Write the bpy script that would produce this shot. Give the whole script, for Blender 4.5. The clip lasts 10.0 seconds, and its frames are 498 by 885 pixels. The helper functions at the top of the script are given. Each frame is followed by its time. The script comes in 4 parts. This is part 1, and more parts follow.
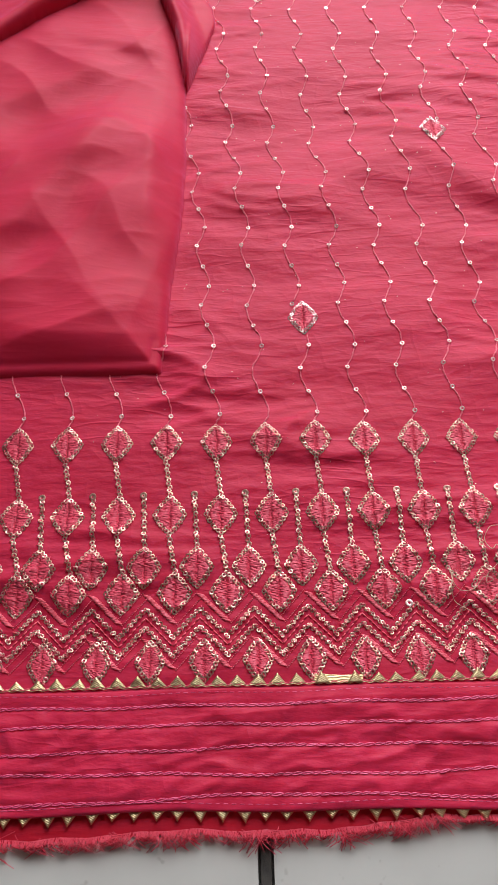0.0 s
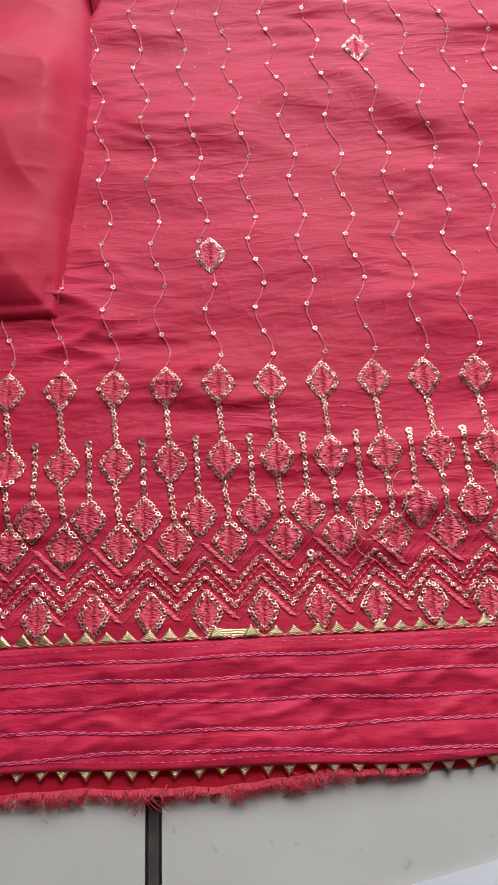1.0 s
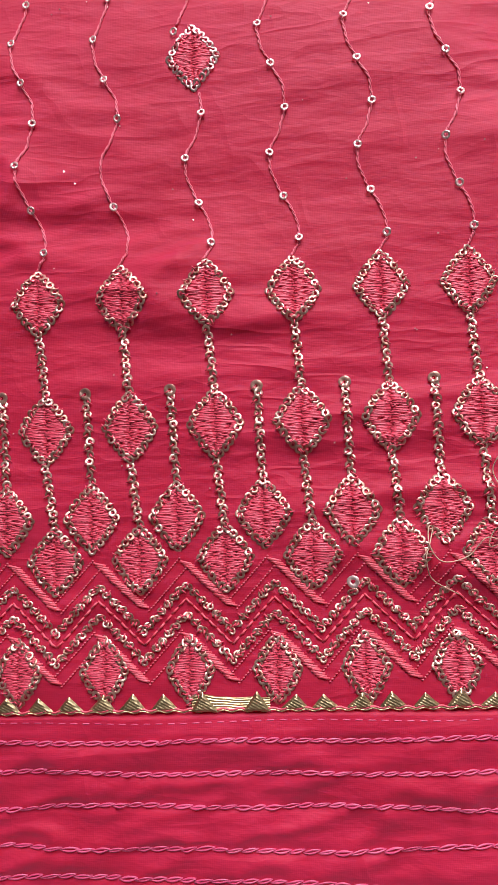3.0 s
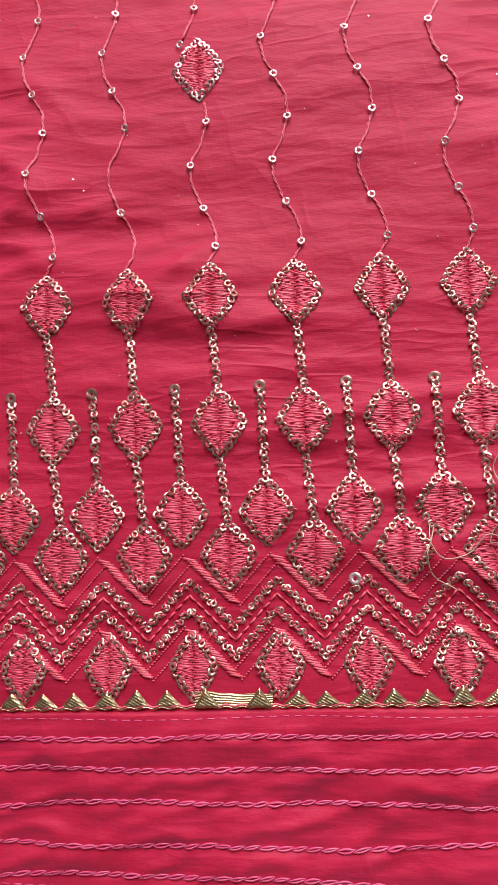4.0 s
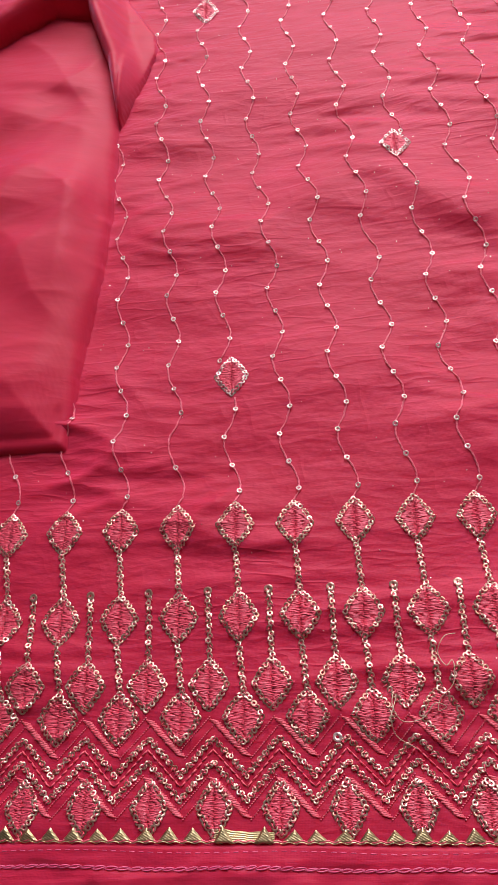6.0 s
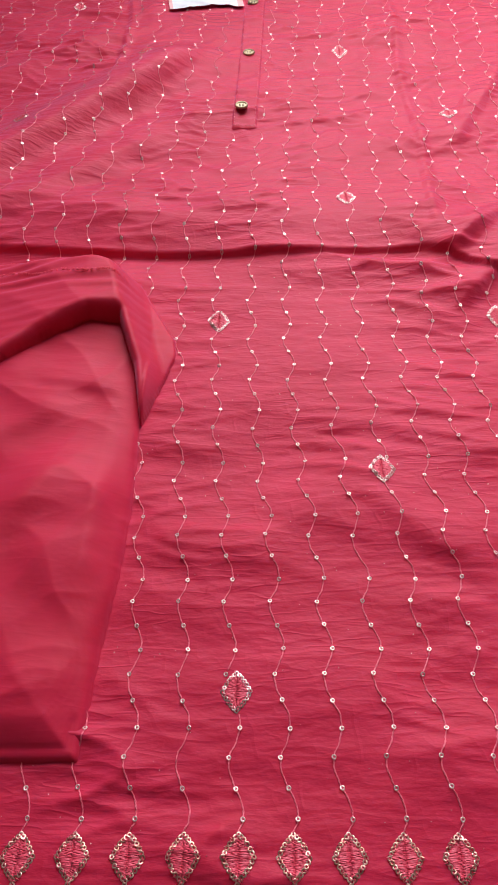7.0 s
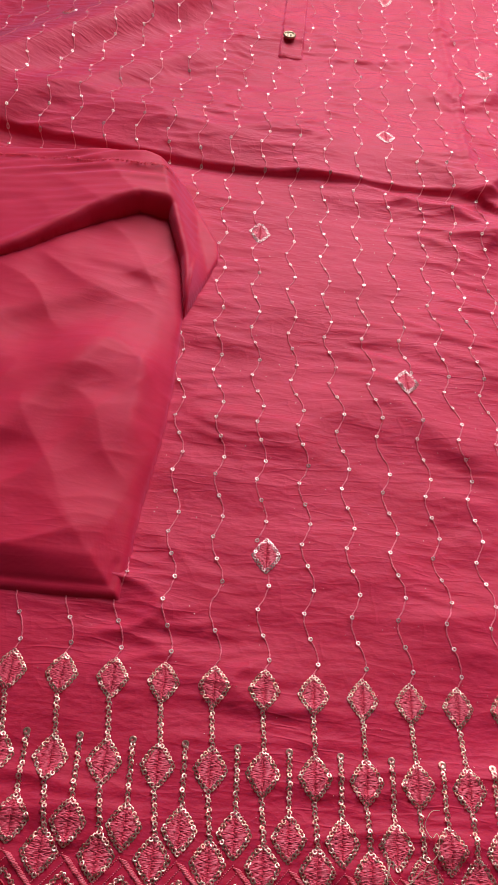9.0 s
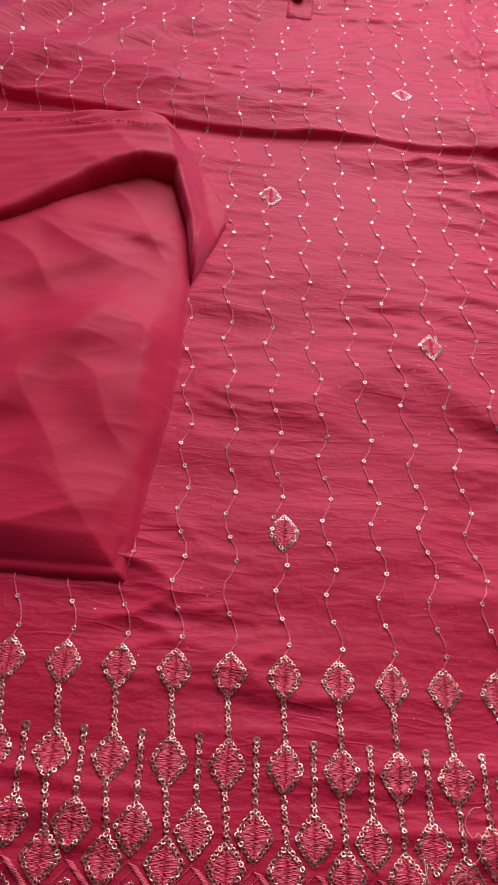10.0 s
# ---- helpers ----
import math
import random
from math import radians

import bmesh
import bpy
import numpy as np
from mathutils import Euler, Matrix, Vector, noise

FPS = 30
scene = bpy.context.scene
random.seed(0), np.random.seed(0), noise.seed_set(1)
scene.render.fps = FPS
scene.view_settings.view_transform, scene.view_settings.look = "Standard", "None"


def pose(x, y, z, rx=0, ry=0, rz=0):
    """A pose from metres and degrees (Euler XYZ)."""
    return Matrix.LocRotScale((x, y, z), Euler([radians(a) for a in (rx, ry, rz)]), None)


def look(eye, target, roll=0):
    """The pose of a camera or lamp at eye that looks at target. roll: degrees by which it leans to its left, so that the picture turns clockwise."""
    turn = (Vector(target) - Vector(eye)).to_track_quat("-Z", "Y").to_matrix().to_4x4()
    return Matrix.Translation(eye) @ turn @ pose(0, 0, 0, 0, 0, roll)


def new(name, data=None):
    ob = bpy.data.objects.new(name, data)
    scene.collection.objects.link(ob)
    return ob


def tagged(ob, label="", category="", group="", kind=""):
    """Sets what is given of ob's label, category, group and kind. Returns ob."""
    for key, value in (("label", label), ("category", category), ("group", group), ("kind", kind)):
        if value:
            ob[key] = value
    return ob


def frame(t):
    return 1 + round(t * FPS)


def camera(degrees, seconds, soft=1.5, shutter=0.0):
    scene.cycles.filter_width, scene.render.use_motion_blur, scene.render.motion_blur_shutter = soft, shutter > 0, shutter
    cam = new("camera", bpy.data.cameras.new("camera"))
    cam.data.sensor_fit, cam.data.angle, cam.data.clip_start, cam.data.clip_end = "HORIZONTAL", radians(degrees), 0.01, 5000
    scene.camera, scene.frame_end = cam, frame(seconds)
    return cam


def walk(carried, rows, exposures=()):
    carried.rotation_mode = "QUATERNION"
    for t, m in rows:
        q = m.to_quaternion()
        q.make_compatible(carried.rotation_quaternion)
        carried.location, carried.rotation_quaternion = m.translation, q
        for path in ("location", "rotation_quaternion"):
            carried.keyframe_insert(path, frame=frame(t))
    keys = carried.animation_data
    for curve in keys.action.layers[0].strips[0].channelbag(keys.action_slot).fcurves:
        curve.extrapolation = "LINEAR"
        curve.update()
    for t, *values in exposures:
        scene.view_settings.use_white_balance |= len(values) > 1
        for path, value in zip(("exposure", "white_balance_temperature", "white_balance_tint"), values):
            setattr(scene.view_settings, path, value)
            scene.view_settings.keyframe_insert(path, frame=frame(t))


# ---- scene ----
cam = camera(39.28, 10.0, soft=0.9)
PATH = [
    (0, -0.0370, -0.1381, 0.3252, 22.94, 0.00, -1.46),
    (0.5, -0.0052, -0.1471, 0.3307, 22.05, -0.06, -2.97),
    (1, 0.0103, -0.1382, 0.3053, 19.55, 0.32, -2.53),
    (1.5, 0.0099, -0.1069, 0.2564, 13.84, 1.66, -1.69),
    (2, 0.0248, -0.0783, 0.2160, 7.61, 4.88, -2.39),
    (2.2, 0.0266, -0.0696, 0.2071, 6.32, 5.04, -2.26),
    (3.3, 0.0247, -0.0622, 0.1958, 5.28, 4.24, -2.04),
    (3.5, 0.0283, -0.0662, 0.1957, 6.19, 5.55, -1.96),
    (4, 0.0270, -0.0688, 0.1983, 6.96, 5.20, -1.91),
    (4.5, 0.0265, -0.0690, 0.2010, 7.80, 5.05, -1.81),
    (5, 0.0263, -0.0709, 0.2064, 9.96, 4.97, -1.59),
    (5.5, 0.0279, -0.0871, 0.2392, 17.76, 4.26, -1.25),
    (6, 0.0429, -0.0925, 0.2794, 24.85, 7.73, -0.40),
    (6.2, 0.0531, -0.0811, 0.3001, 28.59, 8.70, -0.49),
    (7.3, 0.0069, -0.0281, 0.3719, 36.47, 0.42, 0.59),
    (7.5, 0.0060, -0.0322, 0.3747, 36.63, 0.46, 0.71),
    (8, -0.0026, -0.0550, 0.3837, 36.68, -0.30, 1.47),
    (8.5, -0.0166, -0.0903, 0.3754, 35.71, -0.80, 2.03),
    (9, -0.0379, -0.0902, 0.3564, 33.34, -5.74, 3.43),
    (9.5, -0.0297, -0.0853, 0.3244, 33.98, -2.80, 1.30),
    (9.8, -0.0483, -0.0873, 0.3356, 34.45, -5.07, 1.74),
    (10, -0.0360, -0.0854, 0.3239, 33.02, -4.36, 3.19),
]
EXPOSURE = [
    (0.0, 0.0, 6500, 12), (0.5, -0.08, 6500, 12), (1.0, -0.06, 6500, 12), (2.0, 0.04, 6500, 12), (5.0, 0.09, 6500, 12),
    (6.2, -0.12, 6600, 14), (7.3, -0.24, 6500, 13), (8.5, -0.29, 6600, 16), (9.5, -0.36, 6800, 30), (10.0, -0.48, 6800, 32),
]
walk(cam, [(t, pose(*p)) for t, *p in PATH], EXPOSURE)

# ---- light ----
WINDOW = (-0.25, 0.95, 0.35, 1.7)      # x from, x to, sill, head of the assumed, unseen window in the far wall
ROOM = (-1.648, 1.5856, -1.961, 1.2726, 2.4)   # x from, x to, y from, y to, ceiling
SUN_WAY = Vector((0.72, -0.36, -1.7)).normalized()

world = bpy.data.worlds.new("sky")
scene.world = world
world.use_nodes = True
sky = world.node_tree.nodes.new("ShaderNodeTexSky")
sky.sky_type, sky.sun_disc = "NISHITA", False
sky.sun_elevation = math.asin(-SUN_WAY.z)
sky.sun_rotation = math.atan2(-SUN_WAY.x, -SUN_WAY.y)
world.node_tree.links.new(sky.outputs[0], world.node_tree.nodes["Background"].inputs[0])
world.node_tree.nodes["Background"].inputs[1].default_value = 0.12

sun = new("sun", bpy.data.lights.new("sun", "SUN"))
sun.data.energy, sun.data.angle, sun.data.color = 4.0, radians(0.5), (1.0, 0.94, 0.84)
sun.matrix_world = look((0, 0, 0), SUN_WAY)

# Added area lamp for the sky; aimed right so the left falls darker.
glow = new("window_light", bpy.data.lights.new("window_light", "AREA"))
glow.data.shape, glow.data.size, glow.data.size_y = "RECTANGLE", 1.15, 1.30
glow.data.energy, glow.data.color = 32.5, (0.92, 0.96, 1.0)
glow.matrix_world = look((0.35, 1.345, 1.025), (0.60, 0.24, 0.0))
glow.data.spread = radians(135)


# ---- materials ----
class Nodes:
    """A node material in the making."""

    def __init__(self, name):
        self.mat = bpy.data.materials.new(name)
        self.mat.use_nodes = True
        self.tree = self.mat.node_tree
        self.bsdf = self.tree.nodes["Principled BSDF"]

    def add(self, kind, **values):
        n = self.tree.nodes.new("ShaderNode" + kind)
        for key, v in values.items():
            n.inputs[key.replace("_", " ")].default_value = v
        return n

    def link(self, a, b):
        self.tree.links.new(a, b)

    def coords(self, scale=(1, 1, 1)):
        geo = self.add("NewGeometry")
        mp = self.add("Mapping")
        mp.inputs["Scale"].default_value = scale
        self.link(geo.outputs["Position"], mp.inputs["Vector"])
        return mp.outputs[0]

    def noise(self, scale, detail=3.0, rough=0.5, stretch=(1, 1, 1)):
        n = self.add("TexNoise", Scale=scale, Detail=detail, Roughness=rough)
        self.link(self.coords(stretch), n.inputs["Vector"])
        return n.outputs["Fac"]

    def ramp(self, fac, stops):
        r = self.add("ValToRGB")
        e = r.color_ramp.elements
        while len(e) < len(stops):
            e.new(0.5)
        for el, (at, col) in zip(e, stops):
            el.position, el.color = at, (*col, 1)
        self.link(fac, r.inputs[0])
        return r.outputs[0]

    def mix(self, fac, a, b, how="MIX"):
        n = self.tree.nodes.new("ShaderNodeMix")
        n.data_type, n.blend_type = "RGBA", how
        for sock, v in ((0, fac), (6, a), (7, b)):
            if isinstance(v, (float, int)):
                n.inputs[sock].default_value = v
            elif isinstance(v, tuple):
                n.inputs[sock].default_value = (*v, 1)
            else:
                self.link(v, n.inputs[sock])
        return n.outputs[2]

    def bump(self, *layers):
        last = None
        for height, strength, distance in layers:
            b = self.add("Bump", Strength=strength, Distance=distance)
            self.link(height, b.inputs["Height"])
            if last:
                self.link(last, b.inputs["Normal"])
            last = b.outputs[0]
        self.link(last, self.bsdf.inputs["Normal"])

    def set(self, **values):
        for key, v in values.items():
            sock = self.bsdf.inputs[key.replace("_", " ")]
            if hasattr(v, "is_output"):
                self.link(v, sock)
            elif isinstance(v, tuple):
                sock.default_value = (*v, 1)
            else:
                sock.default_value = v
        return self

    def pass_light(self, share, colour):
        """Lets a share of the light through to the other side."""
        through_light = self.add("BsdfTranslucent", Color=colour)
        blend = self.add("MixShader", Fac=share)
        self.link(self.bsdf.outputs[0], blend.inputs[1])
        self.link(through_light.outputs[0], blend.inputs[2])
        self.link(blend.outputs[0], self.tree.nodes["Material Output"].inputs[0])


def cloth_material(name, low, high, crease=1.0, sheen=0.85, thin=0.30):
    """Thin woven cotton-silk: fine weave, slubs, soft crumples."""
    m = Nodes(name)
    big = m.noise(14.0, 3.0, 0.55)
    slub = m.noise(60.0, 3.0, 0.6, (1.0, 5.0, 1.0))
    col = m.mix(m.ramp(big, [(0.3, (0, 0, 0)), (0.7, (1, 1, 1))]), low, high)
    col = m.mix(0.09, col, m.ramp(slub, [(0.3, (0.25, 0.25, 0.25)), (0.7, (0.9, 0.9, 0.9))]), "OVERLAY")
    weave_a = m.add("TexWave", Scale=620.0, Distortion=1.2, Detail=1.0)
    weave_a.bands_direction = "X"
    weave_b = m.add("TexWave", Scale=620.0, Distortion=1.2, Detail=1.0)
    weave_b.bands_direction = "Y"
    for w in (weave_a, weave_b):
        m.link(m.coords(), w.inputs["Vector"])
    weave = m.mix(0.5, weave_a.outputs[0], weave_b.outputs[0])
    fine = m.noise(75.0, 4.0, 0.55, (0.6, 1.6, 1.0))
    mid = m.noise(22.0, 3.0, 0.5, (0.7, 1.5, 1.0))
    # short sharp pressed creases, mostly crosswise, in patches
    press = []
    for scale, stretch in ((16.0, (0.8, 4.2, 1.0)), (34.0, (0.7, 3.2, 1.0)), (20.0, (2.2, 1.6, 1.0))):
        n = m.noise(scale, 2.0, 0.5, stretch)
        press.append(m.ramp(n, [(0.44, (0, 0, 0)), (0.50, (1, 1, 1)), (0.56, (0, 0, 0))]))
    where = m.ramp(m.noise(11.0, 2.0), [(0.42, (0, 0, 0)), (0.62, (1, 1, 1))])
    lines = m.mix(0.5, m.mix(0.4, press[0], press[2]), m.mix(1.0, press[1], where, "MULTIPLY"))
    m.set(Base_Color=col, Roughness=0.60, Subsurface_Weight=0.30, Subsurface_Scale=0.006, Specular_IOR_Level=0.34, Sheen_Weight=sheen, Sheen_Roughness=0.42, Sheen_Tint=(1.0, 0.56, 0.92))
    m.bsdf.inputs["Subsurface Radius"].default_value = (1.0, 0.08, 0.12)
    m.bump((mid, 0.42 * crease, 0.006), (fine, 0.42 * crease, 0.0020), (lines, 0.42 * crease, 0.0010), (weave, 0.15, 0.0001))
    # light that passes through the thin weave comes out deep red
    m.pass_light(thin, (0.80, 0.016, 0.045, 1))
    return m.mat


def thread_material(name, low, high, rough=0.38, coat=0.15, thin=0.0):
    m = Nodes(name)
    geo = m.add("NewGeometry")
    fine = m.noise(900.0, 2.0)
    col = m.mix(geo.outputs["Random Per Island"], low, high)
    m.set(Base_Color=col, Roughness=rough, Specular_IOR_Level=0.5, Sheen_Weight=coat, Sheen_Tint=(1.0, 0.8, 0.85))
    m.bump((fine, 0.3, 0.0002))
    if thin:
        m.pass_light(thin, (0.92, 0.10, 0.17, 1))
    return m.mat


def metal_material(name, low, high, rough_low, rough_high, metal=1.0, grain=700.0):
    m = Nodes(name)
    geo = m.add("NewGeometry")
    col = m.mix(geo.outputs["Random Per Island"], low, high)
    n = m.noise(grain, 3.0)
    r = m.add("MapRange")
    r.inputs["To Min"].default_value, r.inputs["To Max"].default_value = rough_low, rough_high
    m.link(n, r.inputs["Value"])
    m.set(Base_Color=col, Metallic=metal, Roughness=r.outputs[0])
    m.bump((n, 0.35, 0.0003))
    return m.mat


def plain_material(name, low, high, rough=0.6, scale=30.0, bump=0.1):
    m = Nodes(name)
    n = m.noise(scale, 5.0, 0.6)
    m.set(Base_Color=m.ramp(n, [(0.3, low), (0.7, high)]), Roughness=rough)
    m.bump((n, bump, 0.001))
    return m.mat


def tile_material():
    m = Nodes("glazed_tile")
    cloud = m.noise(9.0, 5.0, 0.6)
    fleck = m.noise(160.0, 2.0, 0.5)
    info = m.add("ObjectInfo")
    col = m.ramp(cloud, [(0.3, (0.56, 0.535, 0.49)), (0.7, (0.645, 0.625, 0.575))])
    col = m.mix(m.ramp(fleck, [(0.70, (0, 0, 0)), (0.78, (0.5, 0.5, 0.5))]), col, (0.34, 0.31, 0.27))
    shade = m.add("MapRange")
    shade.inputs["To Min"].default_value, shade.inputs["To Max"].default_value = 0.93, 1.05
    m.link(info.outputs["Random"], shade.inputs["Value"])
    col = m.mix(1.0, col, shade.outputs[0], "MULTIPLY")
    m.set(Base_Color=col, Roughness=0.32, Specular_IOR_Level=0.45)
    m.bump((cloud, 0.08, 0.002), (fleck, 0.05, 0.0004))
    return m.mat


MAT_CLOTH = cloth_material("coral_pink_cotton_silk", (0.63, 0.010, 0.052), (0.72, 0.018, 0.076), 1.0, 0.66, 0.18)
MAT_BAND = cloth_material("rose_pink_hem_cotton", (0.66, 0.012, 0.058), (0.75, 0.020, 0.082), 1.1, 0.70, 0.12)
MAT_TROUSER = cloth_material("coral_pink_soft_cotton", (0.61, 0.007, 0.042), (0.69, 0.012, 0.060), 0.22, 0.55, 0.12)
MAT_UNDER = cloth_material("red_pink_lining", (0.62, 0.008, 0.030), (0.72, 0.014, 0.048), 0.6, 0.4, 0.2)
MAT_THREAD = thread_material("pink_silk_thread", (0.76, 0.050, 0.100), (0.88, 0.105, 0.165), 0.42, 0.08)
MAT_THREAD_DEEP = thread_material("coral_silk_thread", (0.84, 0.070, 0.110), (0.94, 0.140, 0.190), 0.40)
MAT_VINE = thread_material("light_pink_thread", (0.82, 0.085, 0.15), (0.92, 0.18, 0.25), 0.45, 0.2)
MAT_MAUVE = thread_material("mauve_pink_thread", (0.72, 0.060, 0.170), (0.82, 0.120, 0.25))
MAT_FRAY = thread_material("frayed_pink_thread", (0.74, 0.045, 0.095), (0.92, 0.15, 0.22), 0.55, 0.3, 0.5)
MAT_BEIGE = thread_material("beige_loose_thread", (0.62, 0.40, 0.28), (0.70, 0.48, 0.34), 0.5)
MAT_SEQUIN = metal_material("champagne_sequin_foil", (0.54, 0.23, 0.17), (0.93, 0.59, 0.49), 0.22, 0.42, 0.72)
MAT_SEQUIN_PALE = metal_material("pale_silver_gold_sequin", (0.66, 0.36, 0.34), (0.97, 0.72, 0.68), 0.25, 0.45, 0.75)
MAT_GOLD = metal_material("gold_foil_thread", (0.52, 0.38, 0.19), (0.76, 0.59, 0.34), 0.28, 0.5)
MAT_BRASS = metal_material("antique_brass", (0.30, 0.22, 0.13), (0.42, 0.33, 0.21), 0.35, 0.55)
MAT_DARK = plain_material("dark_button_centre", (0.02, 0.018, 0.015), (0.05, 0.04, 0.03), 0.4)
MAT_TILE = tile_material()
MAT_GROUT = plain_material("dark_grout", (0.035, 0.030, 0.027), (0.075, 0.065, 0.055), 0.85, 120.0, 0.6)
MAT_WALL = plain_material("beige_wall_paint", (0.19, 0.17, 0.15), (0.24, 0.21, 0.18), 0.7, 8.0)
MAT_CEILING = plain_material("white_ceiling_paint", (0.66, 0.66, 0.65), (0.72, 0.72, 0.71), 0.8, 8.0)
MAT_FRAME = plain_material("white_window_paint", (0.72, 0.72, 0.70), (0.8, 0.8, 0.78), 0.4, 20.0)
MAT_PAPER = plain_material("white_paper", (0.76, 0.76, 0.80), (0.84, 0.84, 0.87), 0.55, 60.0)
MAT_LABEL = plain_material("thin_white_label_paper", (0.70, 0.68, 0.71), (0.78, 0.76, 0.79), 0.55, 60.0)
MAT_PAPER_PINK = plain_material("pink_paper_edge", (0.80, 0.36, 0.36), (0.86, 0.46, 0.45), 0.55, 60.0)
MAT_INK = plain_material("faded_grey_ink", (0.50, 0.52, 0.58), (0.60, 0.62, 0.68), 0.6, 200.0)


# ---- mesh helpers ----
class Geo:
    """Vertices and faces of one mesh."""

    def __init__(self):
        self.v, self.f, self.n = [], [], 0

    def add(self, verts, faces):
        verts = np.asarray(verts, float).reshape(-1, 3)
        self.v.append(verts)
        self.f.extend([tuple(int(i) + self.n for i in f) for f in faces])
        self.n += len(verts)

    def verts(self):
        return np.concatenate(self.v)


def mesh_object(name, geo, material, parent=None, label="", smooth=True, drape=None):
    v = geo.verts()
    if drape is not None:
        v = v.copy()
        v[:, 2] += drape(v[:, 0], v[:, 1])
    me = bpy.data.meshes.new(name)
    me.from_pydata(v.tolist(), [], geo.f)
    if smooth:
        me.polygons.foreach_set("use_smooth", [True] * len(me.polygons))
    me.materials.append(material)
    ob = new(name, me)
    ob.parent = parent
    if label:
        tagged(ob, label)
    return ob


def empty(name, label, category, group="", kind=""):
    return tagged(new(name), label, category, group, kind)


def part(name, bm, material, parent, label=""):
    """Links a bmesh as one mesh object under a thing or a part."""
    me = bpy.data.meshes.new(name)
    bm.to_mesh(me)
    bm.free()
    me.materials.append(material)
    ob = new(name, me)
    ob.parent = parent
    if label:
        tagged(ob, label)
    return ob


def box_mesh(name, x0, y0, z0, x1, y1, z1, material, bevel=0.0):
    bm = bmesh.new()
    bmesh.ops.create_cube(bm, size=1.0, matrix=Matrix.Translation(((x0 + x1) / 2, (y0 + y1) / 2, (z0 + z1) / 2)) @ Matrix.Diagonal((x1 - x0, y1 - y0, z1 - z0, 1)))
    if bevel:
        bmesh.ops.bevel(bm, geom=bm.edges[:], offset=bevel, segments=2, affect="EDGES")
    me = bpy.data.meshes.new(name)
    bm.to_mesh(me)
    bm.free()
    me.materials.append(material)
    return me


def tube(geo, pts, radius, sides=5, flat=1.0):
    """A thread that lies along pts, arched upwards; radius is a number or one for each point. flat: height against width."""
    p = np.asarray(pts, float)
    r = np.broadcast_to(np.asarray(radius, float), (len(p),))
    d = np.gradient(p, axis=0)
    d /= np.linalg.norm(d, axis=1, keepdims=True) + 1e-12
    side = np.cross(d, (0, 0, 1.0))
    bad = np.linalg.norm(side, axis=1) < 1e-3
    side[bad] = (1, 0, 0)
    side /= np.linalg.norm(side, axis=1, keepdims=True)
    up = np.cross(side, d)
    n = max(4, sides)
    a = np.linspace(-0.12, 1.12, n) * np.pi
    ring = p[:, None] + r[:, None, None] * (np.cos(a)[None, :, None] * side[:, None] + flat * np.sin(a)[None, :, None] * up[:, None])
    faces = [(i * n + j, (i + 1) * n + j, (i + 1) * n + j + 1, i * n + j + 1) for i in range(len(p) - 1) for j in range(n - 1)]
    m = (len(p) - 1) * n
    faces += [tuple(range(n)), tuple(m + j for j in range(n))[::-1]]
    geo.add(ring.reshape(-1, 3), faces)


def curve_points(ctrl, steps):
    """Smooth points through the control points."""
    c = np.asarray(ctrl, float)
    c = np.vstack([2 * c[0] - c[1], c, 2 * c[-1] - c[-2]])
    out = []
    for i in range(1, len(c) - 2):
        for s in np.linspace(0, 1, steps, endpoint=False):
            a, b, d, e = c[i - 1], c[i], c[i + 1], c[i + 2]
            out.append(0.5 * (2 * b + (d - a) * s + (2 * a - 5 * b + 4 * d - e) * s**2 + (3 * b - a - 3 * d + e) * s**3))
    out.append(c[-2])
    return np.array(out)


RING = 12


def sequin(geo, x, y, z, turn=0.0, tilt_x=0.0, tilt_y=0.0, size=0.00126, hole=0.00056):
    """A small cupped metal ring with a hole."""
    a = np.arange(RING) * 2 * np.pi / RING + turn
    prof = ((hole, -0.00002), (0.7 * hole + 0.3 * size, 0.00007), (0.86 * size, 0.00006), (size, -0.00006))
    v = np.array([(r * math.cos(t), r * math.sin(t), q) for r, q in prof for t in a])
    dent = 0.00009 * np.sin(np.tile(a, 4) * 2 + turn * 40) + 0.00005 * np.sin(np.tile(a, 4) * 5 + turn * 70)
    v[:, :2] *= 1 + 0.03 * np.sin(np.tile(a, 4) * 3 + turn * 30)[:, None]
    v[:, 2] += v[:, 0] * tilt_x + v[:, 1] * tilt_y + dent
    v += (x, y, z)
    f = [(k * RING + j, (k + 1) * RING + j, (k + 1) * RING + (j + 1) % RING, k * RING + (j + 1) % RING) for k in range(3) for j in range(RING)]
    geo.add(v, f)


# ---- the lie of the cloth ----
_TAB = np.random.RandomState(7).rand(256, 256) * 2 * np.pi


def gnoise(x, y, shift=0):
    """Smooth gradient noise about -0.7 to 0.7."""
    x, y = np.asarray(x, float) + 17.3 * shift, np.asarray(y, float) + 9.1 * shift
    xi, yi = np.floor(x).astype(int), np.floor(y).astype(int)
    fx, fy = x - xi, y - yi

    def dot(i, j):
        g = _TAB[(xi + i) % 256, (yi + j) % 256]
        return np.cos(g) * (fx - i) + np.sin(g) * (fy - j)

    u, v = fx**3 * (fx * (6 * fx - 15) + 10), fy**3 * (fy * (6 * fy - 15) + 10)
    a = dot(0, 0) * (1 - u) + dot(1, 0) * u
    b = dot(0, 1) * (1 - u) + dot(1, 1) * u
    return a * (1 - v) + b * v


def smooth(a, b, x):
    s = np.clip((np.asarray(x, float) - a) / (b - a), 0, 1)
    return s * s * (3 - 2 * s)


